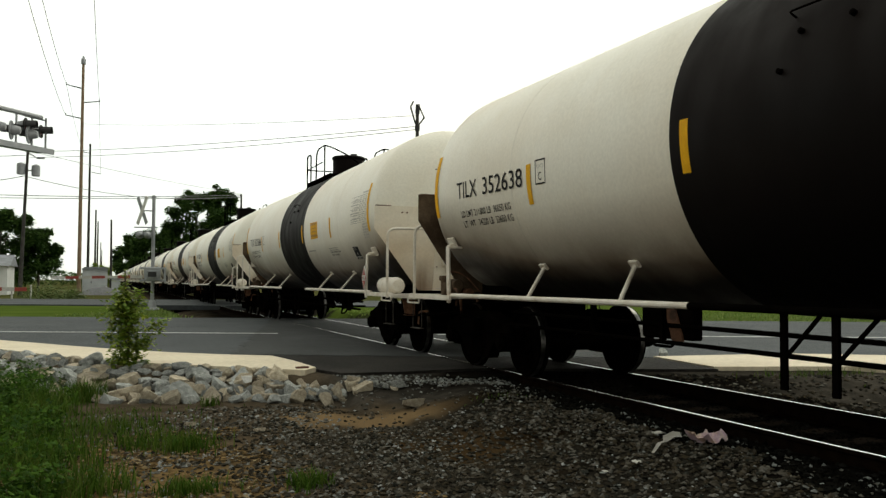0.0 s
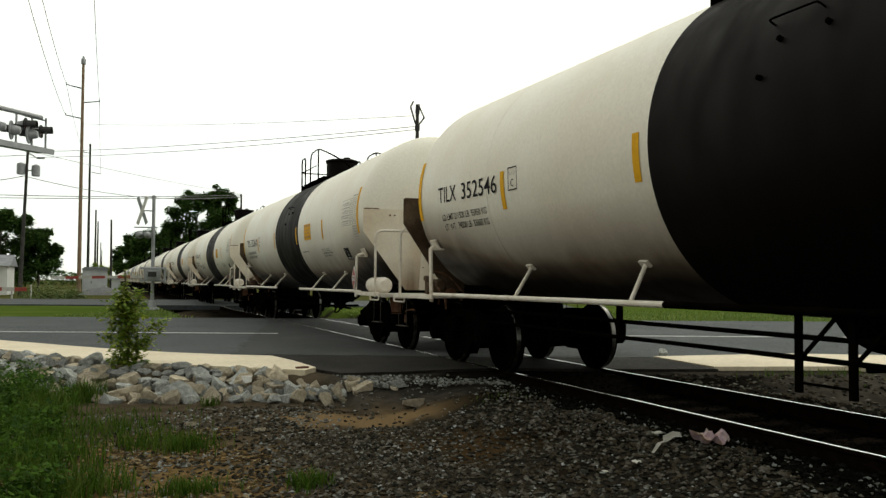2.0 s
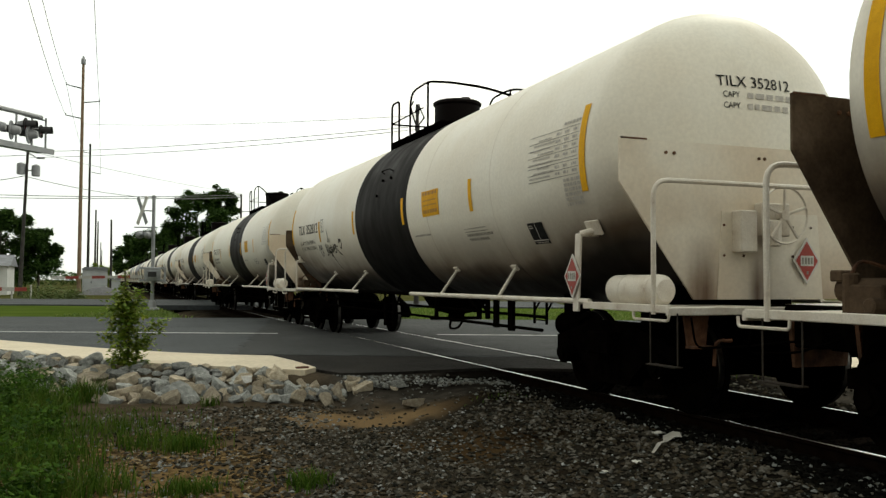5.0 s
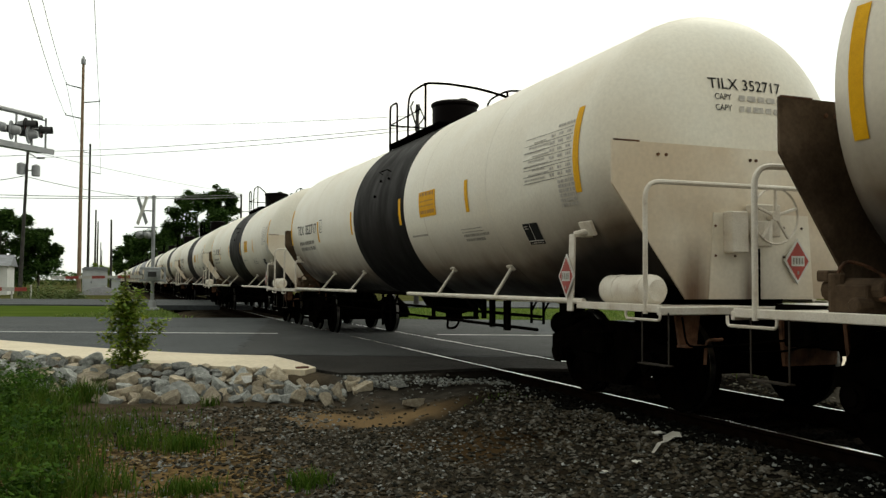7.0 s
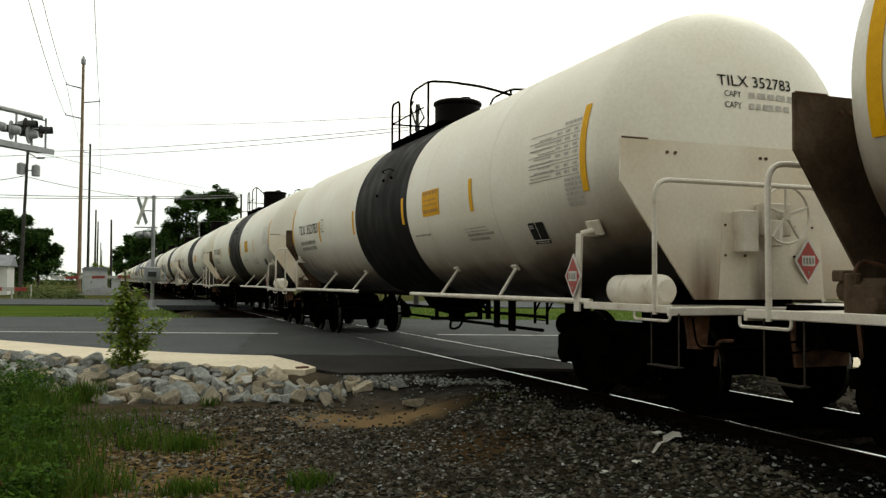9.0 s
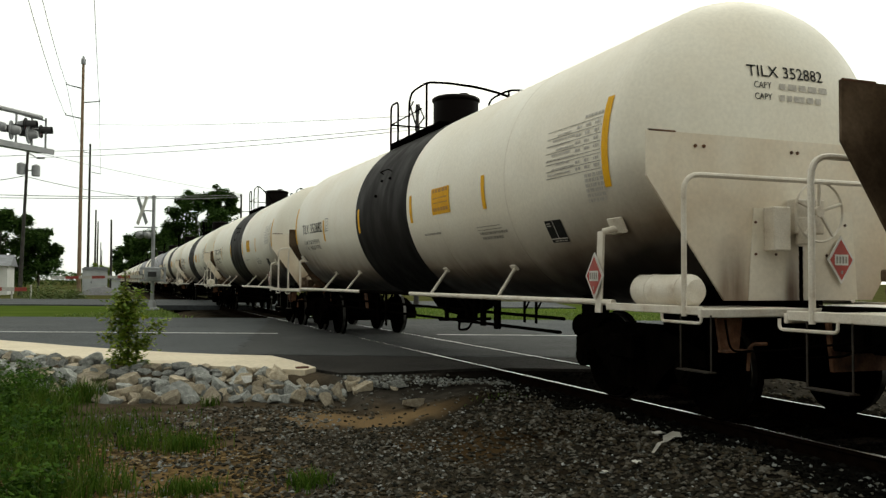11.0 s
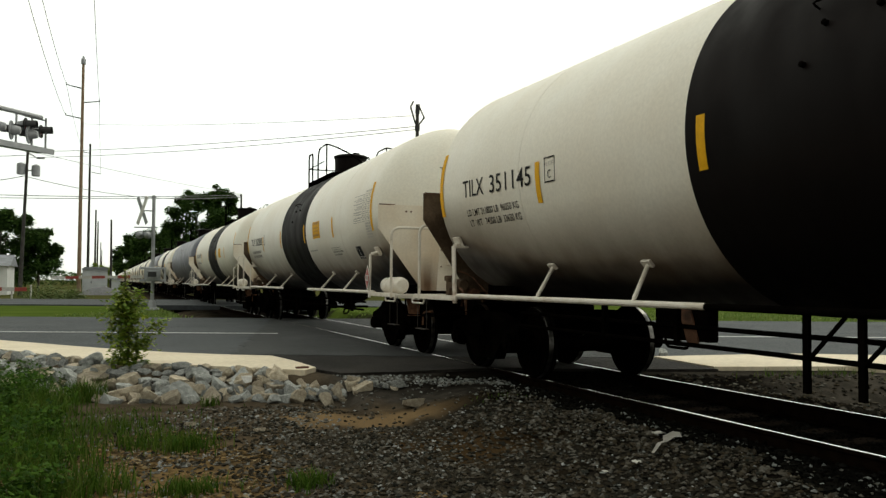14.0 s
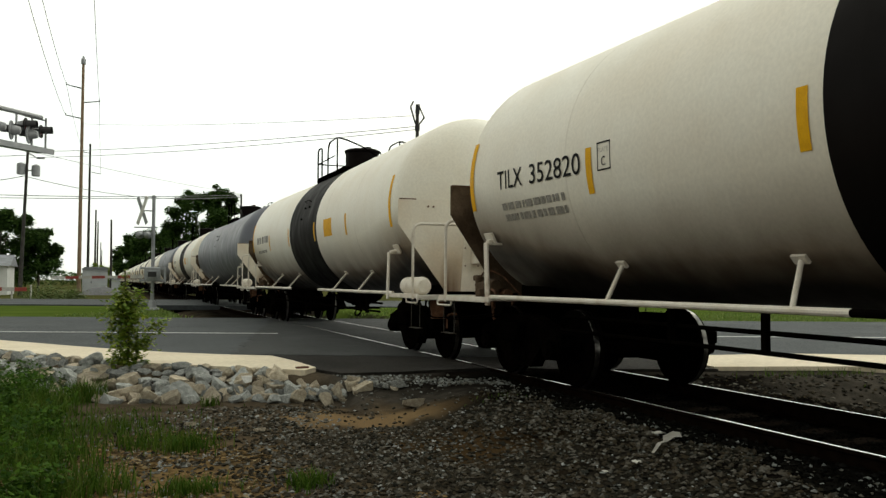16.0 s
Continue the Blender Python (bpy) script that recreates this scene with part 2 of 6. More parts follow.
def prism(bm, outline, y0, y1, axis="y"):
    """A plate: outline in the two other axes, from y0 to y1 along axis."""
    def at(p, s):
        return {"y": (p[0], s, p[1]), "x": (s, p[0], p[1]), "z": (p[0], p[1], s)}[axis]
    a = [bm.verts.new(at(p, y0)) for p in outline]
    b = [bm.verts.new(at(p, y1)) for p in outline]
    n = len(outline)
    for i in range(n):
        bm.faces.new((a[i], a[(i + 1) % n], b[(i + 1) % n], b[i]))
    bm.faces.new(a[::-1])
    bm.faces.new(b)


def lettering(text, size):
    """The built-in font as triangles: points (u, v) and faces; v = 0 is the baseline, capitals are `size` high."""
    cu = bpy.data.curves.new("lettering", "FONT")
    cu.body, cu.size, cu.resolution_u, cu.offset = text, size / 0.70, 3, 0.004 * size
    ob = bpy.data.objects.new("lettering", cu)
    scene.collection.objects.link(ob)
    me = ob.evaluated_get(bpy.context.evaluated_depsgraph_get()).to_mesh()
    pts = [(v.co.x, v.co.y) for v in me.vertices]
    faces = [tuple(p.vertices) for p in me.polygons]
    bpy.data.objects.remove(ob)
    bpy.data.curves.remove(cu)
    return pts, faces


# ---------------------------------------------------------------- the tank cars
# car space: x across (the near side is negative), y along the track (positive towards the tail), z above the rail head; y = 0 is the middle of the dark band
TR, TZ = 1.550, 2.494
Y0, Y1, HEAD, HEAD_TAIL, FULL, FULL_TAIL = -7.14, 7.54, 0.74, 0.62, 0.66, 0.58
PITCH_CAR = 18.156
PLATFORM_END = 1.60


def rise(y):
    """The shell slopes down from both ends to its outlet in the middle."""
    return 0.0085 * max(0.0, abs(y) - 0.8)


def sloped(bm):
    for v in bm.verts:
        v.co.z += rise(v.co.y)


def on_shell(y, z, lift=0.006):
    """The point of the near side of the shell at height z."""
    return Vector((-math.sqrt(max(0.0, (TR + lift) ** 2 - (z - TZ - rise(y)) ** 2)), y, z))


def decal(name, y0, y1, z0, z1, material, car, label="", lift=0.006, ny=1):
    """A sheet of tape or paint that follows the shell from y0 to y1 and z0 to z1."""
    bm = bmesh.new()
    nz = max(2, int(abs(z1 - z0) / 0.06))
    grid = [[bm.verts.new(on_shell(y0 + (y1 - y0) * i / ny, z0 + (z1 - z0) * j / nz, lift)) for j in range(nz + 1)] for i in range(ny + 1)]
    for i in range(ny):
        for j in range(nz):
            bm.faces.new((grid[i][j], grid[i + 1][j], grid[i + 1][j + 1], grid[i][j + 1]))
    return part(name, bm, material, car, label)


def bars(name, rows, material, car, label=""):
    """Lines of small writing that nobody can read, as short strokes: rows of (y from, y to, z, height)."""
    bm = bmesh.new()
    rng = random.Random(5)
    for ya, yb, z, hgt in rows:
        y = ya
        while y > yb:
            w = rng.uniform(0.5, 2.2) * hgt
            e = max(yb, y - w)
            q = [on_shell(y, z), on_shell(e, z), on_shell(e, z + hgt), on_shell(y, z + hgt)]
            bm.faces.new([bm.verts.new(p) for p in q])
            y = e - hgt * rng.uniform(0.2, 0.6)
    return tagged(part(name, bm, material, car, label), kind="stuff")


def stencil(name, text, y_left, y_right, z, hgt, material, car, fall=0.0):
    """Writing on the near side, from y_left to y_right, stretched to fill that width; fall: how far its line drops."""
    pts, faces = lettering(text, hgt)
    lo, hi = min(p[0] for p in pts), max(p[0] for p in pts)
    bm = bmesh.new()
    vs = [bm.verts.new(on_shell(y_left + (y_right - y_left) * (u - lo) / (hi - lo), z + v - fall * (u - lo) / (hi - lo), 0.007)) for u, v in pts]
    for f in faces:
        bm.faces.new([vs[i] for i in f])
    return part(name, bm, material, car)


def head_point(x, z, lift=0.008):
    """A point of the leading head."""
    r = min(0.999, math.hypot(x, z - TZ - rise(Y0)) / TR) ** (1 / FULL)
    return Vector((x, Y0 - HEAD * math.sqrt(1 - r * r) - lift, z))


def head_stencil(name, text, x0, x1, z, hgt, material, car):
    pts, faces = lettering(text, hgt)
    lo, hi = min(p[0] for p in pts), max(p[0] for p in pts)
    bm = bmesh.new()
    vs = [bm.verts.new(head_point(x0 + (x1 - x0) * (u - lo) / (hi - lo), z + v)) for u, v in pts]
    for f in faces:
        bm.faces.new([vs[i] for i in f])
    return part(name, bm, material, car)


def placard(car, x, y, z, facing, size=0.27):
    """A red and white diamond placard; facing: 'side' or 'end'."""
    def pt(u, v, d):
        return (x - d, y - u, z + v) if facing == "side" else (x + u, y - d, z + v)
    bm = bmesh.new()
    for d0, k in ((0.0, 1.0),):
        a = [bm.verts.new(pt(u * size * k, v * size * k, d0)) for u, v in ((-0.72, 0), (0, -1), (0.72, 0), (0, 1))]
        b = [bm.verts.new(pt(u * size * k, v * size * k, d0 + 0.01)) for u, v in ((-0.72, 0), (0, -1), (0.72, 0), (0, 1))]
        bm.faces.new(a), bm.faces.new(b)
        for i in range(4):
            bm.faces.new((a[i], a[(i + 1) % 4], b[(i + 1) % 4], b[i]))
    pl = part("placard", bm, M["plate"], car, "white diamond hazard placard")
    bm = bmesh.new()
    bm.faces.new([bm.verts.new(pt(u * size * 0.84, v * size * 0.84, 0.013)) for u, v in ((-0.72, 0), (0, -1), (0.72, 0), (0, 1))])
    part("red_field", bm, M["red"], pl, "red field of the placard")
    bm = bmesh.new()
    bm.faces.new([bm.verts.new(pt(u * size, v * size, 0.016)) for u, v in ((-0.36, -0.22), (0.36, -0.22), (0.36, 0.22), (-0.36, 0.22))])
    part("number_panel", bm, M["plate"], pl)
    bm = bmesh.new()
    for u in (-0.3, -0.14, 0.02, 0.18):
        bm.faces.new([bm.verts.new(pt((u + du) * size, dv * size, 0.019)) for du, dv in ((0, -0.14), (0.10, -0.14), (0.10, 0.14), (0, 0.14))])
    bm.faces.new([bm.verts.new(pt(u * size, v * size, 0.019)) for u, v in ((-0.05, -0.58), (0.05, -0.58), (0.05, -0.44), (-0.05, -0.44))])
    tagged(part("number_bars", bm, M["smudged"], pl), kind="stuff")


def wheelset(car, y):
    bm = bmesh.new()
    rod(bm, (-0.98, 0, 0), (0.98, 0, 0), 0.085, 14)
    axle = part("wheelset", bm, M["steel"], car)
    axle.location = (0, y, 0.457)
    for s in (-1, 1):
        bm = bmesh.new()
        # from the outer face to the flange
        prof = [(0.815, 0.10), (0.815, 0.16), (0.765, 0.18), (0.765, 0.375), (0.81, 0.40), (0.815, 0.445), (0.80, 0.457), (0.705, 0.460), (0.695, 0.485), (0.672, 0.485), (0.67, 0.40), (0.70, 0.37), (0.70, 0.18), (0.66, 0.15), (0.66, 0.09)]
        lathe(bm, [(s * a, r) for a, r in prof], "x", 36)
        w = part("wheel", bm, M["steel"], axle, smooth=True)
        bm = bmesh.new()
        lathe(bm, [(s * 0.785, 0.4585), (s * 0.783, 0.4605), (s * 0.722, 0.4622), (s * 0.72, 0.458)], "x", 36, caps=False)
        part("tread", bm, M["tread"], axle, "bright worn wheel tread", smooth=True)
    return axle


def truck(car, yc):
    """One three-piece truck: two side frames, bolster, springs, bearing caps."""
    for s in (-1, 1):
        bm = bmesh.new()
        x0, x1 = (0.93, 1.10) if s > 0 else (-1.10, -0.93)
        top = [(-1.12, 0.50), (-1.12, 0.64), (-0.72, 0.74), (-0.38, 0.84), (0.38, 0.84), (0.72, 0.74), (1.12, 0.64), (1.12, 0.50), (0.72, 0.53), (0.42, 0.30), (0.34, 0.20), (-0.34, 0.20), (-0.42, 0.30), (-0.72, 0.53)]
        prism(bm, [(yc + a, b) for a, b in top], x0, x1, "x")
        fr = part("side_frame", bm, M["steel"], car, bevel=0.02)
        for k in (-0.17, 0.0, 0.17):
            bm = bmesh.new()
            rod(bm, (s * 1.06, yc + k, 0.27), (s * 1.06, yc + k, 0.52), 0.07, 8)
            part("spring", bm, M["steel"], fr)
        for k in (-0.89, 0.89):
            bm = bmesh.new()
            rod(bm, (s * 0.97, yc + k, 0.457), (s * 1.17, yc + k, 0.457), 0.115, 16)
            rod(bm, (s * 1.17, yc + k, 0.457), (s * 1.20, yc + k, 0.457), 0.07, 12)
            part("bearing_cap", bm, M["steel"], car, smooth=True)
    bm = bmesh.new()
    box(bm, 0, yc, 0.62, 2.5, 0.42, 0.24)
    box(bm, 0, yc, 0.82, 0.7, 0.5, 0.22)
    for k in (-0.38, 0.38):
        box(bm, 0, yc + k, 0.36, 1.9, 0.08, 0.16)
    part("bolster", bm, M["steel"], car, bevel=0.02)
    return [wheelset(car, yc - 0.89), wheelset(car, yc + 0.89)]


def tank_car(paint, band, struts=(4.65, 2.21, -2.65, -4.63), ladder=-0.38, gap=(1.38, -1.62), mid=0.0):
    """One loaded tank car with its parts. band: the dark band from y to y, or None; gap: the black stretch of the side pipe."""
    car = new("tank_car")
    # shell and heads
    prof = [(Y0 - HEAD * math.cos(a), TR * math.sin(a) ** FULL) for a in [radians(d) for d in (0.6, 3, 8, 14, 22, 31, 40, 50, 60, 70, 80, 86)]]
    prof += [(Y0 + (Y1 - Y0) * i / 16, TR) for i in range(17)]
    prof += [(Y1 + HEAD_TAIL * math.cos(a), TR * math.sin(a) ** FULL_TAIL) for a in [radians(d) for d in (86, 80, 70, 60, 50, 40, 31, 22, 14, 8, 3, 0.6)]]
    bm = bmesh.new()
    lathe(bm, prof, "y", 96, (0, 0, TZ))
    sloped(bm)
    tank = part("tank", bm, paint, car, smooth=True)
    # weld seams
    for y in (-4.75, -2.4, 5.08):
        bm = bmesh.new()
        lathe(bm, [(y - 0.016, TR - 0.01), (y - 0.012, TR + 0.0016), (y + 0.012, TR + 0.0016), (y + 0.016, TR - 0.01)], "y", 96, (0, 0, TZ), False)
        sloped(bm)
        part("weld_seam", bm, M["seam"] if band else paint, tank, smooth=True)
    if band:
        bm = bmesh.new()
        lathe(bm, [(band[0], TR - 0.01), (band[0], TR + 0.004), (-0.7, TR + 0.004), (0.7, TR + 0.004), (band[1], TR + 0.004), (band[1], TR - 0.01)], "y", 96, (0, 0, TZ), False)
        sloped(bm)
        part("band", bm, M["black"], tank, "black painted band round the tank", smooth=True)
    # head shields, the leading one with a bolted panel behind the hand brake, the tail one coloured for its shaded back
    for y, hw, mt in ((Y0 - HEAD - 0.045, 1.685, "shield"), (Y1 + HEAD_TAIL + 0.02, 1.60, "shield_back")):
        bm = bmesh.new()
        prism(bm, [(-hw, 2.57), (-hw, 2.17), (-0.87, 1.09), (0.87, 1.09), (hw, 2.17), (hw, 2.57)], y, y + 0.022)
        sh = part("head_shield", bm, M[mt], car, bevel=0.004)
        for x in (-1.18, -1.09, -0.10, -0.03, 1.09, 1.18):
            bm = bmesh.new()
            rod(bm, (x, y - 0.012, 2.46), (x, y + 0.035, 2.46), 0.017, 6)
            part("shield_bolt", bm, M["rust"], sh)
        bm = bmesh.new()
        rod(bm, (-hw + 0.02, y + 0.008, 2.572), (-hw + 0.30, y + 0.008, 2.572), 0.012, 6)
        part("lip_weld", bm, M["rust"], sh)
    bm = bmesh.new()
    prism(bm, [(-0.61, 1.09), (-0.55, 1.93), (0.62, 1.93), (0.68, 1.09)], Y0 - HEAD - 0.054, Y0 - HEAD - 0.0455)
    panel = part("shield_panel", bm, M["panel"], car, "cream bolted panel with rust runs")
    for x in (-0.53, -0.30, 0.30, 0.53):
        for z in (1.80, 1.51):
            bm = bmesh.new()
            rod(bm, (x, Y0 - HEAD - 0.064, z), (x, Y0 - HEAD - 0.05, z), 0.013, 6)
            part("panel_bolt", bm, M["rust"], panel)
    # rusty gusset and a hose hook below the leading corner
    for side in (-1, 1):
        bm = bmesh.new()
        prism(bm, [(side * 1.31, 0.985), (side * 1.04, 0.985), (side * 1.08, 0.69), (side * 1.26, 0.68)], -8.36, -8.33)
        box(bm, side * 1.16, -8.40, 0.685, 0.24, 0.12, 0.02)
        part("end_gusset", bm, M["rust"], car, "rust-brown gusset under the platform")
        bm = bmesh.new()
        pipe(bm, [(side * 1.04, -8.42, 0.52), (side * 1.04, -8.44, 0.74), (side * 0.88, -8.46, 0.74)], 0.016, 6, 0.06, 4)
        part("hose_hook", bm, M["rust"], car, smooth=True)
    # skirts between shell and end sill, and stub sills
    for s, ye in ((-1, -7.0), (1, 7.27)):
        bm = bmesh.new()
        box(bm, 0, ye + s * 0.55, 0.86, 0.62, 2.7, 0.36)
        box(bm, 0, ye + s * 0.0, 1.08, 1.5, 0.9, 0.28)
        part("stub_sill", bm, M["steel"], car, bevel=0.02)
        # end platform
        bm = bmesh.new()
        y_in, y_out = (-7.05, -8.46) if s < 0 else (7.02, 8.74)
        box(bm, 0, (y_in + y_out) / 2 + s * 0.12, 1.015, 3.10, abs(y_out - y_in) - 0.25, 0.03)
        for x in (-1.535, 1.535):
            box(bm, x, (y_in + y_out) / 2, 1.02, 0.04, abs(y_out - y_in), 0.07)
        box(bm, 0, y_out, 1.0, 3.12, 0.04, 0.07)
        part("end_platform", bm, M["trim"], car, bevel=0.006)
        # handrail round the end
        yr = -8.255 if s < 0 else 8.50
        zr = 2.155 if s < 0 else 2.12
        bm = bmesh.new()
        pipe(bm, [(-1.55, yr, 0.97), (-1.55, yr, zr), (1.55, yr, zr), (1.55, yr, 0.97)], 0.023, 8, 0.16, 5)
        part("end_handrail", bm, M["trim"], car, smooth=True)
        for x in (-1.55, 1.55):
            bm = bmesh.new()
            pipe(bm, [(x, yr - 0.22, 0.995), (x, yr - 0.22, 0.92), (x, yr + 0.31, 0.92), (x, yr + 0.31, 0.995)], 0.013, 6, 0.06, 3)
            part("corner_grab", bm, M["trim"], car, smooth=True)
            bm = bmesh.new()
            for k in (-0.34, 0.05):
                box(bm, x, yr + k, 0.76, 0.008, 0.014, 0.46)
            box(bm, x, yr - 0.145, 0.535, 0.09, 0.41, 0.010)
            part("sill_step", bm, M["stepsteel"], car)
        # coupler with its draft pocket
        yk = -9.0 if s < 0 else 9.25
        bm = bmesh.new()
        box(bm, 0, yk - s * 0.22, 0.86, 0.15, 0.62, 0.17)
        box(bm, 0.02, yk + s * 0.02, 0.86, 0.34, 0.26, 0.30)
        box(bm, -0.16, yk + s * 0.14, 0.86, 0.10, 0.14, 0.26)
        part("coupler", bm, M["rust"], car, bevel=0.03)
        bm = bmesh.new()
        prism(bm, [(-0.36, 0.99), (0.36, 0.99), (0.30, 0.50), (-0.30, 0.50)], yk - s * 0.42 - 0.02, yk - s * 0.42 + 0.02)
        part("striker_plate", bm, M["rust"], car, "rust-brown striker plate")
        bm = bmesh.new()
        pipe(bm, [(0.3, yk - s * 0.4, 0.72), (0.34, yk - s * 0.15, 0.46), (0.2, yk + s * 0.1, 0.50)], 0.028, 6, 0.2, 4)
        part("air_hose", bm, M["steel"], car, smooth=True)
        bm = bmesh.new()
        pipe(bm, [(-1.4, yk - s * 0.42, 0.95), (-1.4, yk - s * 0.36, 0.70), (-0.9, yk - s * 0.36, 0.70), (-0.15, yk - s * 0.12, 0.78)], 0.010, 6, 0.08, 3)
        part("uncoupling_lever", bm, M["steel"], car, smooth=True)
        # shell bracket and post
        yp = -6.86 if s < 0 else 7.12
        for side in (-1, 1):
            bm = bmesh.new()
            lean = 0.05 * s
            prism(bm, [(yp - 0.055, 0.95), (yp + 0.055, 0.95), (yp + 0.055 + lean, 1.72), (yp - 0.055 + lean, 1.72)], side * 1.53, side * 1.505, "x")
            box(bm, side * 1.42, yp + lean, 1.73, 0.22, 0.11, 0.03)
            rod(bm, (side * 1.50, yp + lean, 1.74), (side * 1.30, yp + lean * 2 + s * 0.10, 1.80), 0.035, 8)
            box(bm, side * 1.405, yp + s * 0.16, 1.80, 0.03, 0.24, 0.16, Matrix.Rotation(side * 0.45, 4, "Y"))
            part("side_post", bm, M["trim"], car, bevel=0.004)
    # running pipe on both sides, white but for the stretch under the band
    for side in (-1, 1):
        for ya, yb, mt in ((7.10, gap[0], "trim"), (gap[0], gap[1], "steel"), (gap[1], -7.1, "trim")):
            bm = bmesh.new()
            rod(bm, (side * 1.5, ya, 1.055), (side * 1.5, yb, 1.055), 0.030, 10)
            part("side_pipe", bm, M[mt], car, smooth=True)
        for y in struts:
            bm = bmesh.new()
            rod(bm, (side * 1.5, y - 0.30, 1.06), (side * 1.125, y, 1.415), 0.023, 8)
            box(bm, side * 1.13, y, 1.43, 0.03, 0.15, 0.08, Matrix.Rotation(side * 0.72, 4, "Y"))
            part("strut", bm, M["trim"], car)
    # ladders and brake gear slung below the middle
    for side in (-1, 1):
        bm = bmesh.new()
        for k in (-0.24, 0.24):
            box(bm, side * 1.46, ladder + k, 0.775, 0.03, 0.055, 0.59)
            rod(bm, (side * 1.46, ladder + k, 0.70), (side * 1.46, ladder + k - 0.34, 1.02), 0.018, 6)
        if not mid:
            rod(bm, (side * 1.46, ladder - 0.24, 0.55), (side * 1.46, ladder + 0.24, 0.55), 0.010, 6)
        part("side_ladder", bm, M["steel"], car)
    for z, x in ((0.84, -1.25), (0.69, -1.30)):
        bm = bmesh.new()
        rod(bm, (x, 5.6, z + 0.03), (x, -5.7, z), 0.020, 6)
        part("brake_rod", bm, M["steel"], car)
    for y, w, zb in ((3.6, 0.05, 0.72), (2.4, 0.05, 0.72), (ladder - 3.5, 0.06, 0.76), (ladder - 3.78, 0.06, 0.76), (ladder - 4.05, 0.09, 0.66), (ladder - 4.5, 0.12, 0.64), (-2.25, 0.05, 0.70)):
        bm = bmesh.new()
        box(bm, -1.30, y, (zb + 1.06) / 2, 0.05, w, 1.06 - zb)
        if w == 0.06:
            rod(bm, (-1.30, y, zb + 0.10), (-1.32, y + 0.42, 1.05), 0.024, 6)
        part("rod_hanger", bm, M["steel"], car)
    bm = bmesh.new()
    lathe(bm, [(0.52, 0.13), (0.60, 0.16), (0.66, 0.14), (0.70, 0.32), (0.80, 0.5), (0.98, 0.62)], "z", 20, (0, 0.15, 0))
    pipe(bm, [(-0.1, 0.1, 0.62), (-0.25, -0.1, 0.40), (-0.2, -0.55, 0.44), (-0.2, -0.75, 0.80)], 0.022, 6, 0.2, 4)
    rod(bm, (-0.5, 0.15, 0.58), (0.5, 0.15, 0.58), 0.03, 6)
    part("bottom_outlet", bm, M["steel"], car, smooth=True)
    if mid:
        # brake gear box with a rusty cover, hung below the sill
        bm = bmesh.new()
        box(bm, -1.12, 2.52, 0.88, 0.12, 0.78, 0.30)
        pipe(bm, [(-1.18, 2.75, 0.74), (-1.18, 2.72, 0.66), (-1.18, 2.42, 0.66), (-1.18, 2.38, 0.74)], 0.014, 6, 0.04, 3)
        gear = part("brake_gear_box", bm, M["steel"], car, bevel=0.015)
        bm = bmesh.new()
        prism(bm, [(2.52, 1.02), (2.36, 1.02), (2.24, 0.72), (2.40, 0.72)], -1.20, -1.183, "x")
        part("rusty_cover", bm, M["rust"], gear, "rust-brown slanted cover plate")
    bm = bmesh.new()
    rod(bm, (-0.55, -5.55, 0.72), (-0.55, -4.9, 0.72), 0.15, 14)
    rod(bm, (-0.55, -5.75, 0.72), (-0.55, -5.55, 0.72), 0.06, 10)
    box(bm, -0.55, -5.2, 0.95, 0.2, 0.3, 0.3)
    part("brake_cylinder", bm, M["steel"], car, smooth=True)
    # air reservoir at the leading corner
    bm = bmesh.new()
    lathe(bm, [(-8.10, 0.05), (-8.09, 0.10), (-8.02, 0.145), (-7.30, 0.145), (-7.23, 0.10), (-7.22, 0.05)], "y", 24, (-1.30, 0, 1.175))
    for y in (-7.5, -7.95):
        lathe(bm, [(y - 0.02, 0.14), (y - 0.02, 0.15), (y + 0.02, 0.15), (y + 0.02, 0.14)], "y", 24, (-1.30, 0, 1.175))
    part("air_reservoir", bm, M["trim"], car, "cream steel air reservoir", smooth=True)
    # hand brake on the leading shield
    yb = Y0 - HEAD - 0.06
    bm = bmesh.new()
    lathe(bm, [(yb - 0.17, 0.275), (yb - 0.185, 0.285), (yb - 0.20, 0.275), (yb - 0.185, 0.262), (yb - 0.17, 0.275)], "y", 28, (0.03, 0, 1.90), False)
    for k in range(5):
        a = k * 2 * math.pi / 5 + 0.3
        rod(bm, (0.03, yb - 0.18, 1.90), (0.03 + 0.27 * math.cos(a), yb - 0.185, 1.90 + 0.27 * math.sin(a)), 0.016, 6)
    rod(bm, (0.03, yb - 0.2, 1.90), (0.03, yb - 0.02, 1.90), 0.05, 12)
    part("brake_wheel", bm, M["trim"], car, "cream spoked hand-brake wheel", smooth=True)
    bm = bmesh.new()
    box(bm, 0.0, yb - 0.05, 1.86, 0.34, 0.12, 0.32)
    box(bm, -0.34, yb - 0.06, 1.74, 0.20, 0.14, 0.40)
    rod(bm, (-0.05, yb - 0.10, 1.60), (-0.05, yb - 0.10, 1.85), 0.09, 12)
    part("brake_housing", bm, M["trim"], car, bevel=0.012)
    bm = bmesh.new()
    for k in range(12):
        box(bm, -0.09 + 0.004 * (k % 2), yb - 0.08, 1.56 - k * 0.042, 0.016 if k % 2 else 0.034, 0.034 if k % 2 else 0.016, 0.05)
    part("brake_chain", bm, M["steel"], car)
    placard(car, 0.45, Y0 - HEAD - 0.075, 1.47, "end", 0.23)
    # trailing platform gear: brake valve
    bm = bmesh.new()
    box(bm, -1.15, 7.9, 1.14, 0.24, 0.30, 0.20)
    rod(bm, (-1.15, 7.66, 1.20), (-1.15, 8.2, 1.20), 0.085, 12)
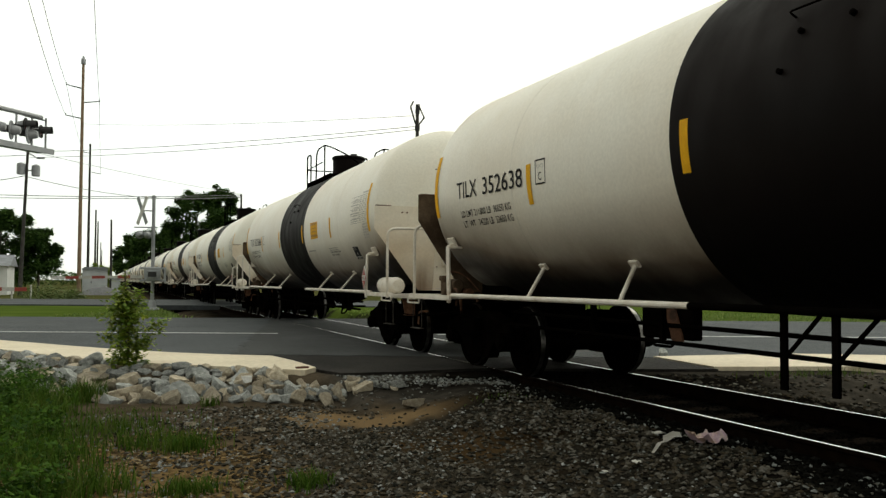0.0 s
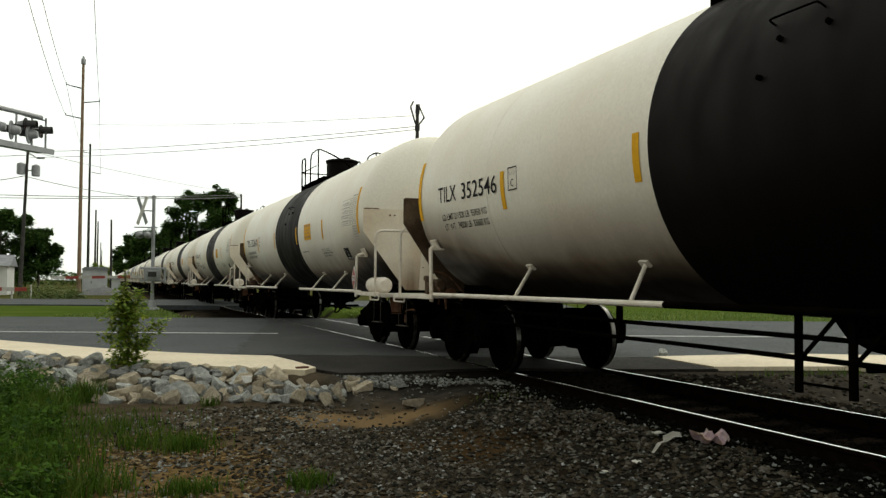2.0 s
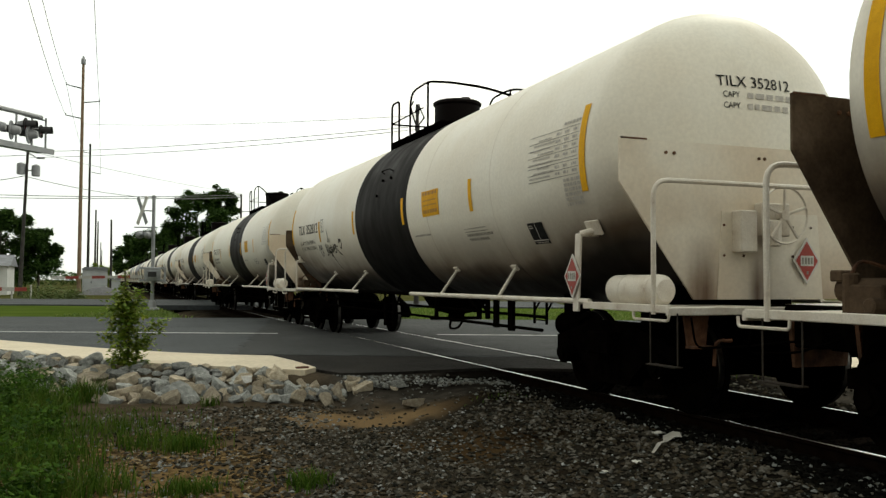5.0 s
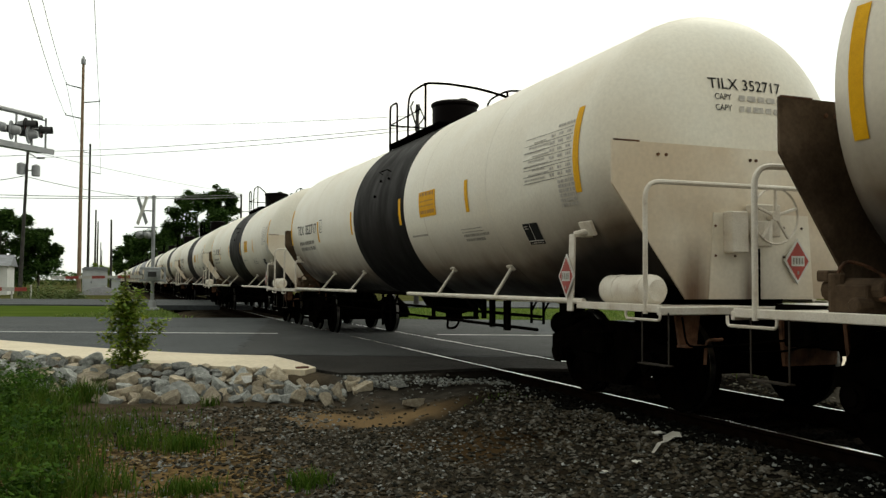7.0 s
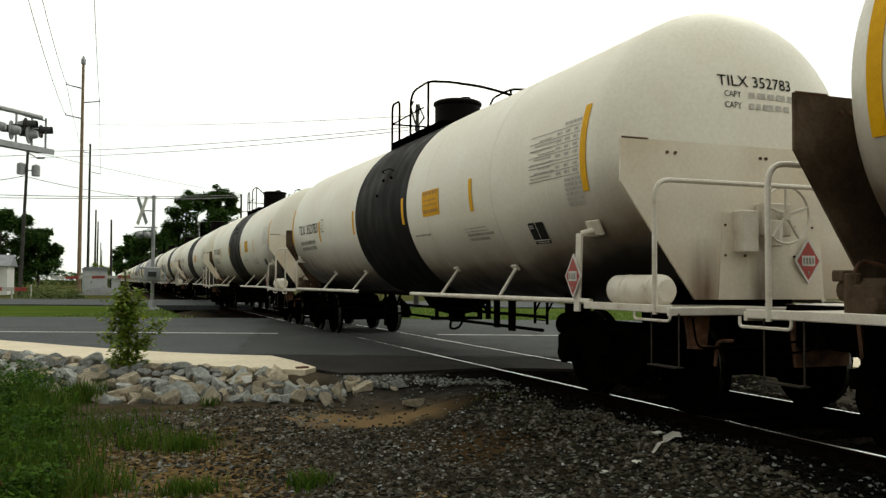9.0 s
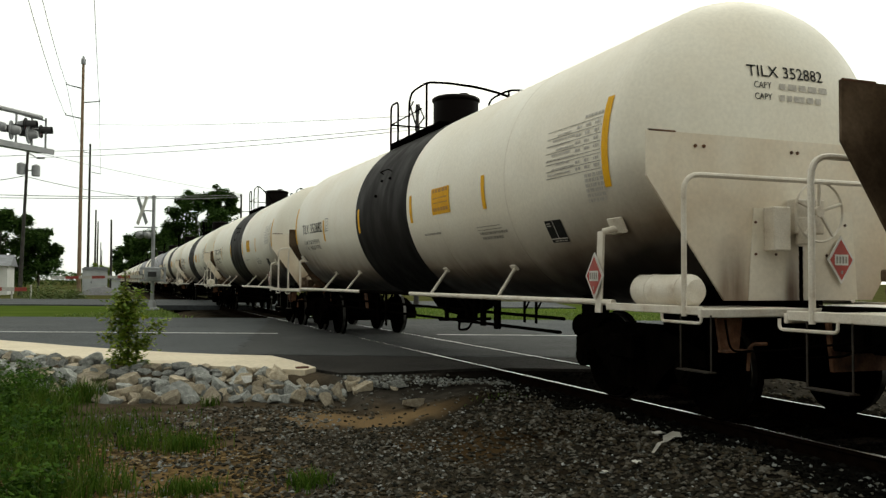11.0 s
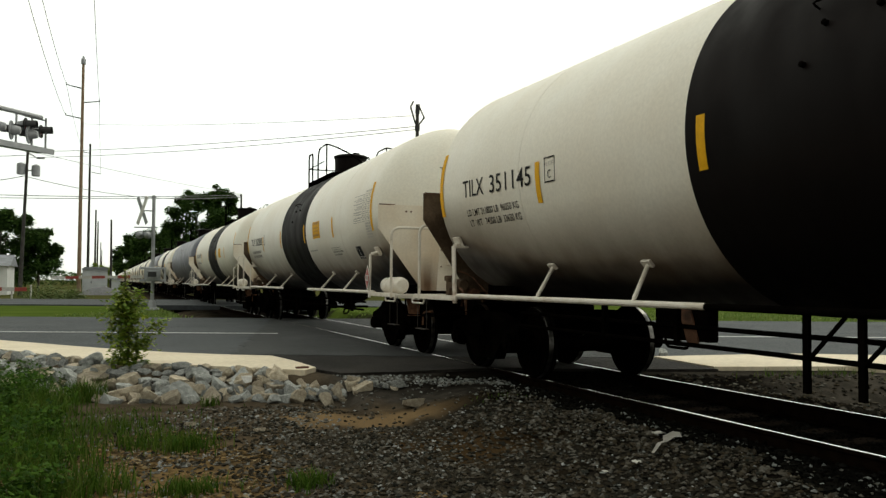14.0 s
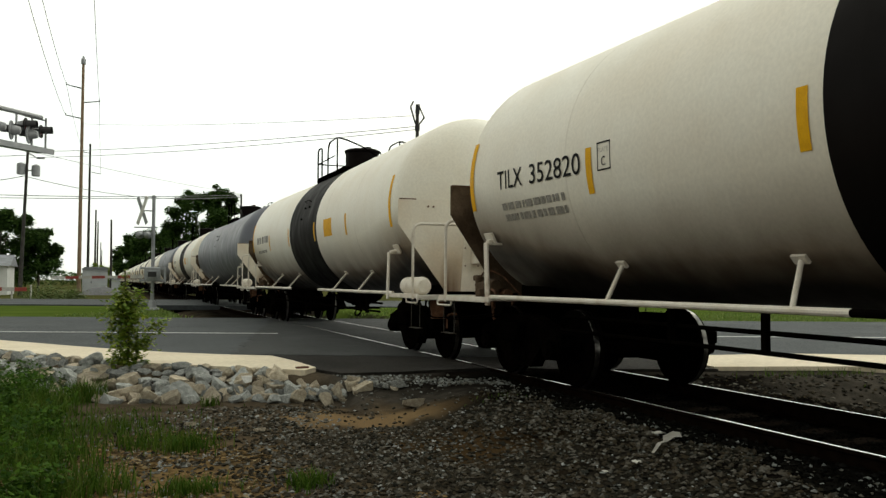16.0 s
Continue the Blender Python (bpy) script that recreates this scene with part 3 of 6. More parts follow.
    rod(bm, (-1.22, 8.05, 1.03), (-1.22, 8.05, 1.32), 0.06, 12)
    rod(bm, (-1.22, 7.78, 1.10), (-1.36, 7.78, 1.10), 0.055, 10)
    box(bm, -1.2, 8.16, 1.30, 0.10, 0.12, 0.08)
    # the valve shares the shaded colour of the shield's back
    part("brake_valve", bm, M["shield_back"], car, "dirty, rust-streaked brake valve with shade in its colour", bevel=0.012)
    bm = bmesh.new()
    pipe(bm, [(-1.2, 7.7, 1.15), (-1.25, 7.45, 1.12), (-1.3, 7.4, 0.9)], 0.018, 6, 0.08, 3)
    pipe(bm, [(-1.22, 8.05, 1.3), (-1.1, 8.1, 1.42), (-0.9, 8.0, 1.35), (-0.7, 7.8, 1.05)], 0.014, 6, 0.1, 3)
    rod(bm, (-1.0, 7.6, 1.08), (-1.0, 7.95, 1.08), 0.07, 10)
    part("brake_piping", bm, M["rust"], car, "rusty brake piping", smooth=True)
    # top fittings: manway housing, platform, rails
    top = TZ + TR
    bm = bmesh.new()
    hm = top if mid else top - 0.09
    lathe(bm, [(top - 0.12, 0.42), (hm + 0.52, 0.42), (hm + 0.55, 0.45), (hm + 0.59, 0.45), (hm + 0.62, 0.40), (hm + 0.64, 0.1)], "z", 28, (0, 0.15 + mid, 0))
    rod(bm, (0.1, mid, hm + 0.6), (0.1, mid, hm + 0.68), 0.09, 10)
    box(bm, -0.2, 0.3 + mid, hm + 0.63, 0.2, 0.1, 0.05)
    part("manway_housing", bm, M["black"], car, smooth=True)
    far_end = mid + PLATFORM_END
    for s in (-1, 1):
        bm = bmesh.new()
        for k in range(5):
            box(bm, s * (0.52 + 0.065 * k), far_end - 1.35, top - 0.09, 0.045, 2.7, 0.03)
        for y in (far_end - 0.03, far_end - 0.95, far_end - 1.8, far_end - 2.6):
            box(bm, s * 0.64, y, top - 0.14, 0.34, 0.05, 0.08)
            rod(bm, (s * 0.78, y, top - 0.26), (s * 0.78, y, top - 0.08), 0.02, 6)
        part("top_platform", bm, M["steel"], car)
        bm = bmesh.new()
        pipe(bm, [(s * 0.8, far_end, top - 0.24), (s * 0.8, far_end, top + 0.68), (s * 0.8, far_end - 0.45, top + 0.68), (s * 0.8, far_end - 0.45, top - 0.1)], 0.021, 6, 0.12, 4)
        rod(bm, (s * 0.8, far_end, top + 0.30), (s * 0.8, mid - 0.2, top + 0.30), 0.015, 6)
        pipe(bm, [(s * 0.8, far_end - 1.1, top - 0.1), (s * 0.8, far_end - 1.1, top + 0.70), (s * 0.8, mid - 0.45, top + 0.72), (s * 0.8, mid - 1.5, top + 0.48), (s * 0.8, mid - 2.7, top + 0.16), (s * 0.8, mid - 3.4, top - 0.06), (s * 0.8, mid - 3.95, top - 0.25)], 0.020, 6, 0.3, 4)
        rod(bm, (s * 0.8, mid - 0.45, top - 0.1), (s * 0.8, mid - 0.45, top + 0.72), 0.02, 6)
        part("platform_rail", bm, M["steel"], car, smooth=True)
    bm = bmesh.new()
    rod(bm, (-0.8, far_end, top + 0.30), (0.8, far_end, top + 0.30), 0.016, 6)
    part("end_rail", bm, M["steel"], car)
    # grab irons on the band, with the stubs of lost ones
    for z in (3.16,):
        bm = bmesh.new()
        p, q = on_shell(0.12 + mid, z, -0.01), on_shell(-0.36 + mid, z, -0.01)
        w = Vector((p.x, 0, z - TZ)).normalized() * 0.09
        pipe(bm, [p, p + w, q + w, q], 0.009, 6, 0.03, 2)
        part("grab_iron", bm, M["steel"], car)
    for y, z in ((0.0, 3.02), (-0.46, 3.02), (0.14, 2.76)):
        bm = bmesh.new()
        p = on_shell(y + mid, z, -0.01)
        w = Vector((p.x, 0, z - TZ)).normalized()
        rod(bm, p, p + w * 0.045, 0.022, 8)
        part("lug", bm, M["steel"], car)
    # safety vents on top
    for y in (5.4, -5.2):
        bm = bmesh.new()
        rod(bm, (0, y, top - 0.05), (0, y, top + 0.10 + rise(y)), 0.08, 10)
        rod(bm, (0, y, top + 0.1 + rise(y)), (0, y, top + 0.16 + rise(y)), 0.04, 8)
        part("vent_valve", bm, M["trim"], car)
    sets = truck(car, 7.09) + truck(car, -6.82)
    return car, sets


def markings(car, number, load="", light="", full=True):
    """Tape bars, labels and writing on the near side and on the leading head."""
    for y, z0, z1 in ((4.60, 2.13, 2.59), (1.74, 2.16, 2.61), (-1.29, 2.17, 2.60), (-4.11, 2.18, 2.61)):
        decal("reflective_bar", y + 0.055, y - 0.055, z0, z1, M["yellow"], car, "yellow reflective tape bar")
    for y in (7.55, -7.03):
        decal("reflective_bar", y + 0.06, y - 0.06, 2.17, 3.06, M["yellow"], car, "tall yellow reflective tape bar")
    lab = decal("yellow_label", -2.24, -2.945, 2.225, 2.605, M["yellow"], car, "yellow warning label", 0.006)
    if not full:
        bars("faint_mark", [(6.74, 6.09, 2.39, 0.20), (5.9, 4.79, 2.39, 0.20), (6.70, 5.15, 2.1, 0.08)], M["smudged"], car)
        return
    bars("label_text", [(-2.30, -2.88, z, 0.05) for z in (2.54, 2.27)] + [(-2.30, -2.88, 2.45, 0.018), (-2.3, -2.88, 2.38, 0.018)], M["label_ink"], lab)
    for o in lab.children:
        o.location.x = -0.004
    stencil("reporting_mark", "TILX", 6.76, 6.09, 2.375, 0.222, M["ink"], car, 0.008)
    stencil("car_number", number, 5.90, 4.76, 2.364, 0.222, M["ink"], car, 0.014)
    if load:
        tagged(stencil("load_limit", load, 6.70, 5.15, 2.12, 0.085, M["ink"], car), kind="stuff")
        tagged(stencil("light_weight", light, 6.68, 5.15, 1.985, 0.085, M["ink"], car), kind="stuff")
    else:
        bars("weight_writing", [(6.70, 5.15, 2.12, 0.08), (6.68, 5.15, 1.985, 0.08)], M["smudged"], car)
    bm = bmesh.new()
    for ya, yb, za, zb in ((4.44, 4.20, 2.60, 2.615), (4.44, 4.20, 2.335, 2.35), (4.44, 4.425, 2.335, 2.615), (4.215, 4.20, 2.335, 2.615)):
        bm.faces.new([bm.verts.new(on_shell(y, z)) for y, z in ((ya, za), (yb, za), (yb, zb), (ya, zb))])
    part("clearance_box", bm, M["ink"], car)
    stencil("clearance_letter", "C", 4.36, 4.28, 2.38, 0.09, M["ink"], car)
    stencil("clearance_word", "PLATE", 4.41, 4.23, 2.515, 0.045, M["faded"], car)
    bars("qualification_table", [(-5.86 - 0.1 * (k % 3), -6.35 - 0.09 * (k % 2), 2.39 + 0.052 * k, 0.020) for k in range(9)] + [(-6.6, -6.95, 2.91, 0.03)], M["faded"], car)
    bm = bmesh.new()
    for z in (2.36, 2.435, 2.51, 2.545, 2.63, 2.71, 2.79, 2.87):
        bm.faces.new([bm.verts.new(on_shell(y, zz, 0.007)) for y, zz in ((-5.83, z), (-6.95, z), (-6.95, z + 0.007), (-5.83, z + 0.007))])
    tagged(part("table_ruling", bm, M["smudged"], car), kind="stuff")
    bars("table_columns", [(y, y - 0.10, z, 0.03) for y in (-6.46, -6.64, -6.82) for z in (2.39, 2.46, 2.58, 2.66, 2.74, 2.82)], M["faded"], car)
    bars("fine_print", [(-6.62, -6.98, 2.30 - 0.05 * k, 0.035) for k in range(6)], M["faded"], car)
    bars("instruction_print", [(-3.70, -4.42, 1.955, 0.012), (-3.71, -4.44, 1.915, 0.012), (-3.74, -4.58, 1.860, 0.034), (-3.77, -4.40, 1.800, 0.034)], M["smudged"], car)
    bars("notice", [(-1.72, -2.4, 1.945, 0.028)], M["smudged"], car)
    blk = decal("black_panel", -5.56, -5.93, 1.69, 1.93, M["ink"], car, "small black stencil panel", 0.006)
    bars("panel_print", [(-5.59, -5.68, 1.89, 0.012), (-5.59, -5.68, 1.865, 0.012), (-5.62, -5.90, 1.70, 0.012)], M["faded"], blk)
    bm = bmesh.new()
    for ya, yb, za, zb in ((-5.735, -5.745, 1.735, 1.925), (-5.565, -5.925, 1.725, 1.735)):
        bm.faces.new([bm.verts.new(on_shell(y, z)) for y, z in ((ya, za), (yb, za), (yb, zb), (ya, zb))])
    tagged(part("panel_ruling", bm, M["plate"], blk), kind="stuff")
    for o in blk.children:
        o.location.x = -0.004
    head_stencil("head_mark", "TILX " + number, -0.52, 0.36, 3.17, 0.11, M["ink"], car)
    bm = bmesh.new()
    rng = random.Random(3)
    for z in (3.06, 2.95):
        head_stencil("capacity_word", "CAPY", -0.46, -0.27, z, 0.06, M["ink"], car)
        x = -0.18
        while x < 0.30:
            e = x + rng.uniform(0.05, 0.14)
            bm.faces.new([bm.verts.new(head_point(a, b)) for a, b in ((x, z), (e, z), (e, z + 0.055), (x, z + 0.055))])
            x = e + 0.03
    tagged(part("head_print", bm, M["faded"], car), kind="stuff")
    placard(car, -1.545, -6.84, 1.31, "side", 0.23)


def graffiti(car):
    """Black sprayed tag: two hearts, a scrawl of strokes and long drips."""
    strokes = [
        [(4.90, 1.97), (4.86, 2.06), (4.80, 2.02), (4.76, 1.95), (4.70, 2.04), (4.64, 2.04), (4.62, 1.95), (4.70, 1.86), (4.80, 1.80)], [(4.90, 1.97), (4.84, 1.88), (4.78, 1.80)],
        [(4.40, 1.83), (4.38, 1.83)], [(4.34, 1.83), (4.32, 1.83)],
        [(4.28, 1.82), (4.24, 2.06), (4.14, 1.84), (4.10, 2.06)], [(4.06, 1.84), (4.00, 2.02), (3.95, 1.85), (4.05, 1.92)], [(3.90, 1.98), (3.88, 1.85), (3.80, 1.93), (3.88, 1.99)],
        [(3.78, 2.02), (3.74, 1.86), (3.66, 1.99)], [(3.62, 1.92), (3.54, 1.96), (3.58, 2.02), (3.63, 1.94), (3.58, 1.86), (3.50, 1.88)], [(3.46, 1.86), (3.47, 2.02), (3.38, 2.02), (3.42, 1.94), (3.20, 1.84), (3.10, 1.79)],
        [(3.93, 2.38), (3.91, 2.22), (3.90, 2.12)], [(3.99, 2.14), (3.94, 2.10)], [(3.80, 2.17), (3.84, 2.10)], [(4.0, 1.78), (3.94, 1.84), (3.88, 1.77)], [(3.94, 1.84), (3.86, 1.70), (3.78, 1.51)],
        [(3.34, 1.98), (3.32, 1.98)], [(3.24, 1.98), (3.22, 1.98)],
        [(3.06, 2.02), (3.05, 2.10), (3.00, 2.12), (2.96, 2.06), (2.92, 2.12), (2.86, 2.10), (2.86, 2.02), (2.98, 1.93), (3.05, 1.96)]]
    for line in strokes:
        bm = bmesh.new()
        pts = []
        for (ya, za), (yb, zb) in zip(line, line[1:]):
            pts += [(ya + (yb - ya) * k / 4, za + (zb - za) * k / 4) for k in range(4)]
        pts.append(line[-1])
        w = 0.014
        for (ya, za), (yb, zb) in zip(pts, pts[1:]):
            d = Vector((yb - ya, zb - za))
            d = d.normalized() * w if d.length else Vector((w, 0))
            q = [(ya - d.x * 0.4 - d.y, za - d.y * 0.4 + d.x), (yb + d.x * 0.4 - d.y, zb + d.y * 0.4 + d.x), (yb + d.x * 0.4 + d.y, zb + d.y * 0.4 - d.x), (ya - d.x * 0.4 + d.y, za - d.y * 0.4 - d.x)]
            bm.faces.new([bm.verts.new(on_shell(y, z, 0.006)) for y, z in q])
        tagged(part("spray_stroke", bm, M["ink"], car), kind="stuff")


TRACK_X = 6.023
LEADING_Y = 4.257
CARS = 28
DARK = (10, 12)
SHORT_BAND = (0, 6, 7)
NUMBERS = {0: ("352638", "LD LMT 211800 LB  96050 KG", "LT  WT   74200 LB  33650 KG"), 1: ("352546", "LD LMT 211500 LB  95950 KG", "LT  WT   74500 LB  33800 KG"), 2: ("352610", "", ""), 3: ("352812", "LD LMT 211600 LB  96000 KG", "LT  WT   74400 LB  33750 KG"),
           4: ("352717", "", ""), 5: ("352783", "", ""), 6: ("352882", "LD LMT 211100 LB  95750 KG", "LT  WT   74900 LB  33950 KG"),
           7: ("351145", "LD LMT 211800 LB  96050 KG", "LT  WT   74200 LB  33650 KG"), 8: ("352820", "", "")}


def travelled(t):
    """Metres that the train has come since the start."""
    def s(u):
        return 103.9806 + 73.1863 * u + 2.1622 * u ** 2 + 0.0984 * u ** 3 - 0.0577 * u ** 4
    return s(t / 8 - 1) - s(-1)


train = []
white_car, _ = tank_car(M["white"], (-1.5, 1.55))
other_car, _ = tank_car(M["white"], (-1.08, 1.94), (5.02, 3.10, -1.80, -4.18), 0.47, (1.75, -1.16), 0.50)
grey_car, _ = tank_car(M["grey"], None)
used = set()
for i in range(CARS):
    src = grey_car if i in DARK else other_car if i in SHORT_BAND else white_car
    train.append(copy_thing(src, pose(0, 0, 0)) if src in used else src)
    used.add(src)
for i, car in enumerate(train):
    tagged(car, ("grey tank car with black fittings, rolling on the rails" if i in DARK else "dirty white tank car with a black band, rolling on the rails"), "tank car", "tank cars of the freight train")
    car.location = (TRACK_X, LEADING_Y + PITCH_CAR * i, 0)
for i, car in enumerate(train):
    if i not in DARK:
        n, ld, lt = NUMBERS.get(i, ("", "", ""))
        markings(car, n, ld, lt, i in NUMBERS)
graffiti(train[3])
# one car carries neither reservoir nor hand brake at its leading end
for ob in [c for c in train[7].children if c.name.startswith(("air_reservoir", "brake_housing", "brake_wheel", "brake_chain"))]:
    bpy.data.objects.remove(ob)


# ---------------------------------------------------------------- ground
E_ROAD = Vector((0.924, -0.383))
N_ROAD = Vector((0.383, 0.924))


def road_pt(a, n):
    p = E_ROAD * a + N_ROAD * n
    return p.x, p.y


def smooth(a, b, v):
    v = min(1.0, max(0.0, (v - a) / (b - a)))
    return v * v * (3 - 2 * v)


def kerb_line(x):
    """How far out along the road's normal the pavement's near edge lies."""
    if x < 0:
        return 13.2 + 1.15 * min(-x, 3.5)
    return 13.2 - 0.42 * min(x, 3.0)


def height(x, y):
    """The lie of the land: nearly flush with the road beyond it, 0.36 m lower before it, with the ballast bank along the track."""
    n = N_ROAD.x * x + N_ROAD.y * y
    d = abs(x - TRACK_X)
    low = -0.36 + 0.05 * noise.noise((x * 0.5, y * 0.5, 0)) + 0.02 * noise.noise((x * 2.3, y * 2.3, 4))
    if n < 20:
        top = kerb_line(x) if x < 3 else 11.94 + 0.3 * smooth(3, 5, x) - 0.1 * smooth(6, 9, x)
        foot = top - 1.5 if x > 3 else max(11.3, top - 1.7)
        z = low + (-0.05 - low) * smooth(foot, top, n)
        if d < 3.4:
            bank = (-0.10 if d > 0.86 else -0.19) - 0.34 * smooth(1.5, 3.3, d) + 0.012 * noise.noise((x * 9, y * 9, 1))
            z = max(z, bank) if d > 1.3 else z + (bank - z) * smooth(12.2, 11.4, n)
        return min(z, -0.05) if n > 11.9 else z
    if n < 29.6:
        return -0.06
    turf = -0.03 + 0.04 * noise.noise((x * 0.2, y * 0.2, 2))
    if d < 3.6:
        k = smooth(29.6, 30.6, n)
        return turf + (-0.185 - 0.22 * smooth(1.45, 3.3, d) - turf) * k * smooth(3.6, 3.2, d)
    return turf


def ground_material():
    m, n, l, b = shade("ground_dirt", 0.95)
    b.inputs["Specular IOR Level"].default_value = 0.0
    g = n.new("ShaderNodeNewGeometry")

    def tex(scale, detail=6, vec=None):
        t = n.new("ShaderNodeTexNoise")
        t.inputs["Scale"].default_value, t.inputs["Detail"].default_value = scale, detail
        l.new(g.outputs["Position"], t.inputs["Vector"])
        return t.outputs["Fac"]

    def span(src, a, z, lo=0.0, hi=1.0):
        mp = n.new("ShaderNodeMapRange")
        for i, v in enumerate((a, z, lo, hi), 1):
            mp.inputs[i].default_value = v
        l.new(src, mp.inputs[0])
        return mp.outputs[0]

    def math_(op, a, c):
        x = n.new("ShaderNodeMath")
        x.operation = op
        for s, v in ((x.inputs[0], a), (x.inputs[1], c)):
            if isinstance(v, (int, float)):
                s.default_value = v
            else:
                l.new(v, s)
        return x.outputs[0]

    def mix(fac, c1, c2):
        x = n.new("ShaderNodeMix")
        x.data_type = "RGBA"
        l.new(fac, x.inputs[0])
        for sock, col in ((x.inputs[6], c1), (x.inputs[7], c2)):
            if isinstance(col, tuple):
                sock.default_value = (*col, 1)
            else:
                l.new(col, sock)
        return x.outputs[2]
    sep = n.new("ShaderNodeSeparateXYZ")
    l.new(g.outputs["Position"], sep.inputs[0])
    X, Y = sep.outputs["X"], sep.outputs["Y"]
    wob = span(tex(0.9, 4), 0.3, 0.7, -0.8, 0.8)
    dirt = mix(span(tex(3.0), 0.35, 0.65), (0.044, 0.034, 0.023), (0.084, 0.066, 0.045))
    dirt = mix(span(tex(40, 3), 0.45, 0.7, 0, 0.6), dirt, (0.025, 0.02, 0.015))
    # ochre clay showing through the wheel-worn verge
    ochre = math_("MULTIPLY", span(math_("ADD", math_("ABSOLUTE", math_("SUBTRACT", Y, 9.75), 0), wob), 0.75, 0.1), span(math_("ADD", math_("ABSOLUTE", math_("SUBTRACT", X, 3.1), 0), wob), 1.5, 0.4))
    col = mix(ochre, dirt, (0.17, 0.115, 0.060))
    # wet brown mud at the ballast's edge
    mud = math_("MULTIPLY", span(math_("ADD", math_("ABSOLUTE", math_("SUBTRACT", Y, 7.9), 0), wob), 1.2, 0.3), span(math_("ADD", math_("ABSOLUTE", math_("SUBTRACT", X, 3.2), 0), wob), 0.9, 0.2))
    # leaf litter and clay on the verge
    col = mix(math_("MULTIPLY", span(math_("ADD", X, wob), 1.9, 0.6), span(math_("ADD", Y, wob), 9.4, 8.2)), col, mix(span(tex(12, 5), 0.35, 0.65), (0.080, 0.052, 0.023), (0.165, 0.110, 0.050)))
    # grey ballast spilling from the track
    gravel = mix(span(tex(30, 4), 0.35, 0.65), (0.010, 0.009, 0.007), (0.032, 0.028, 0.021))
    col = mix(span(math_("SUBTRACT", math_("ADD", X, wob), math_("MULTIPLY", span(Y, 8.6, 9.6), 2.0)), 1.3, 2.6), col, gravel)
    col = mix(math_("MULTIPLY", mud, 0.8), col, (0.055, 0.033, 0.014))
    # worn strip of old asphalt below the crossing
    road_n = math_("ADD", math_("MULTIPLY", X, N_ROAD.x), math_("MULTIPLY", Y, N_ROAD.y))
    strip = math_("MULTIPLY", span(math_("ADD", road_n, math_("MULTIPLY", wob, 0.3)), 10.7, 10.95), math_("MULTIPLY", span(X, 2.7, 3.0), span(road_n, 13.0, 12.6)))
    col = mix(strip, col, mix(span(tex(6, 5), 0.35, 0.65), (0.030, 0.027, 0.022), (0.058, 0.051, 0.042)))
    # oily ballast along the rails, the train's shade painted into its black
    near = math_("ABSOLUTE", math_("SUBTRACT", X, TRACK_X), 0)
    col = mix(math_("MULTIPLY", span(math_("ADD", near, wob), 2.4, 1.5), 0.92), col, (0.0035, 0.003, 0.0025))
    # turf beyond the road
    nn = math_("ADD", math_("MULTIPLY", X, N_ROAD.x), math_("MULTIPLY", Y, N_ROAD.y))
    turf = mix(span(tex(0.35), 0.35, 0.65), (0.048, 0.078, 0.011), (0.080, 0.112, 0.02))
    turf = mix(span(tex(9, 4), 0.3, 0.7, 0, 0.5), turf, (0.06, 0.09, 0.025))
    turf = mix(span(math_("ADD", nn, math_("MULTIPLY", wob, 4.0)), 44.0, 56.0), turf, mix(span(tex(0.5), 0.35, 0.65), (0.045, 0.05, 0.016), (0.085, 0.082, 0.032)))
    off = math_("ABSOLUTE", math_("SUBTRACT", X, TRACK_X), 0)
    far = math_("MULTIPLY", span(nn, 29.0, 29.4), span(math_("ADD", off, wob), 3.0, 3.8))
    col = mix(far, col, turf)
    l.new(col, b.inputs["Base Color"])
    bp = n.new("ShaderNodeBump")
    bp.inputs["Strength"].default_value, bp.inputs["Distance"].default_value = 0.8, 0.03
    l.new(tex(22, 6), bp.inputs["Height"])
    l.new(bp.outputs[0], b.inputs["Normal"])
    return m


def axis(lo, hi, near_lo, near_hi, fine, grow=1.35):
    """Grid lines: even between near_lo and near_hi, then wider and wider out to lo and hi."""
    v = [near_lo]
    while v[-1] < near_hi:
        v.append(v[-1] + fine)
    st = fine
    while v[-1] < hi:
        st *= grow
        v.append(v[-1] + st)
    w, st = [near_lo], fine
    while w[-1] > lo:
        st *= grow
        w.append(w[-1] - st)
    return w[:0:-1] + v


def build_ground():
    xs, ys = axis(-2600, 2600, -3, 14, 0.16), axis(-600, 3800, 2, 20, 0.16)
    verts = [(x, y, height(x, y)) for y in ys for x in xs]
    w = len(xs)
    faces = [(j * w + i, j * w + i + 1, (j + 1) * w + i + 1, (j + 1) * w + i) for j in range(len(ys) - 1) for i in range(w - 1)]
    me = bpy.data.meshes.new("ground")
    me.from_pydata(verts, [], faces)
    for p in me.polygons:
        p.use_smooth = True
    me.materials.append(ground_material())
    return tagged(new("ground", me), "trampled dirt and ballast verge with turf beyond the road", "ground", kind="structure")


def slab(name, outline, z0, z1, material, label, category, kind="structure", wob=0.0):
    bm = bmesh.new()
    if wob:
        out = []
        for (x0, y0), (x1, y1) in zip(outline, outline[1:] + outline[:1]):
            k = max(1, int(math.hypot(x1 - x0, y1 - y0) / 0.25))
            for i in range(k):
                x, y = x0 + (x1 - x0) * i / k, y0 + (y1 - y0) * i / k
                out.append((x + wob * noise.noise((x * 3, y * 3, 9)), y + wob * noise.noise((x * 3, y * 3, 19))))
        outline = out
    prism(bm, outline, z0, z1, "z")
    return tagged(part(name, bm, material), label, category, kind=kind)


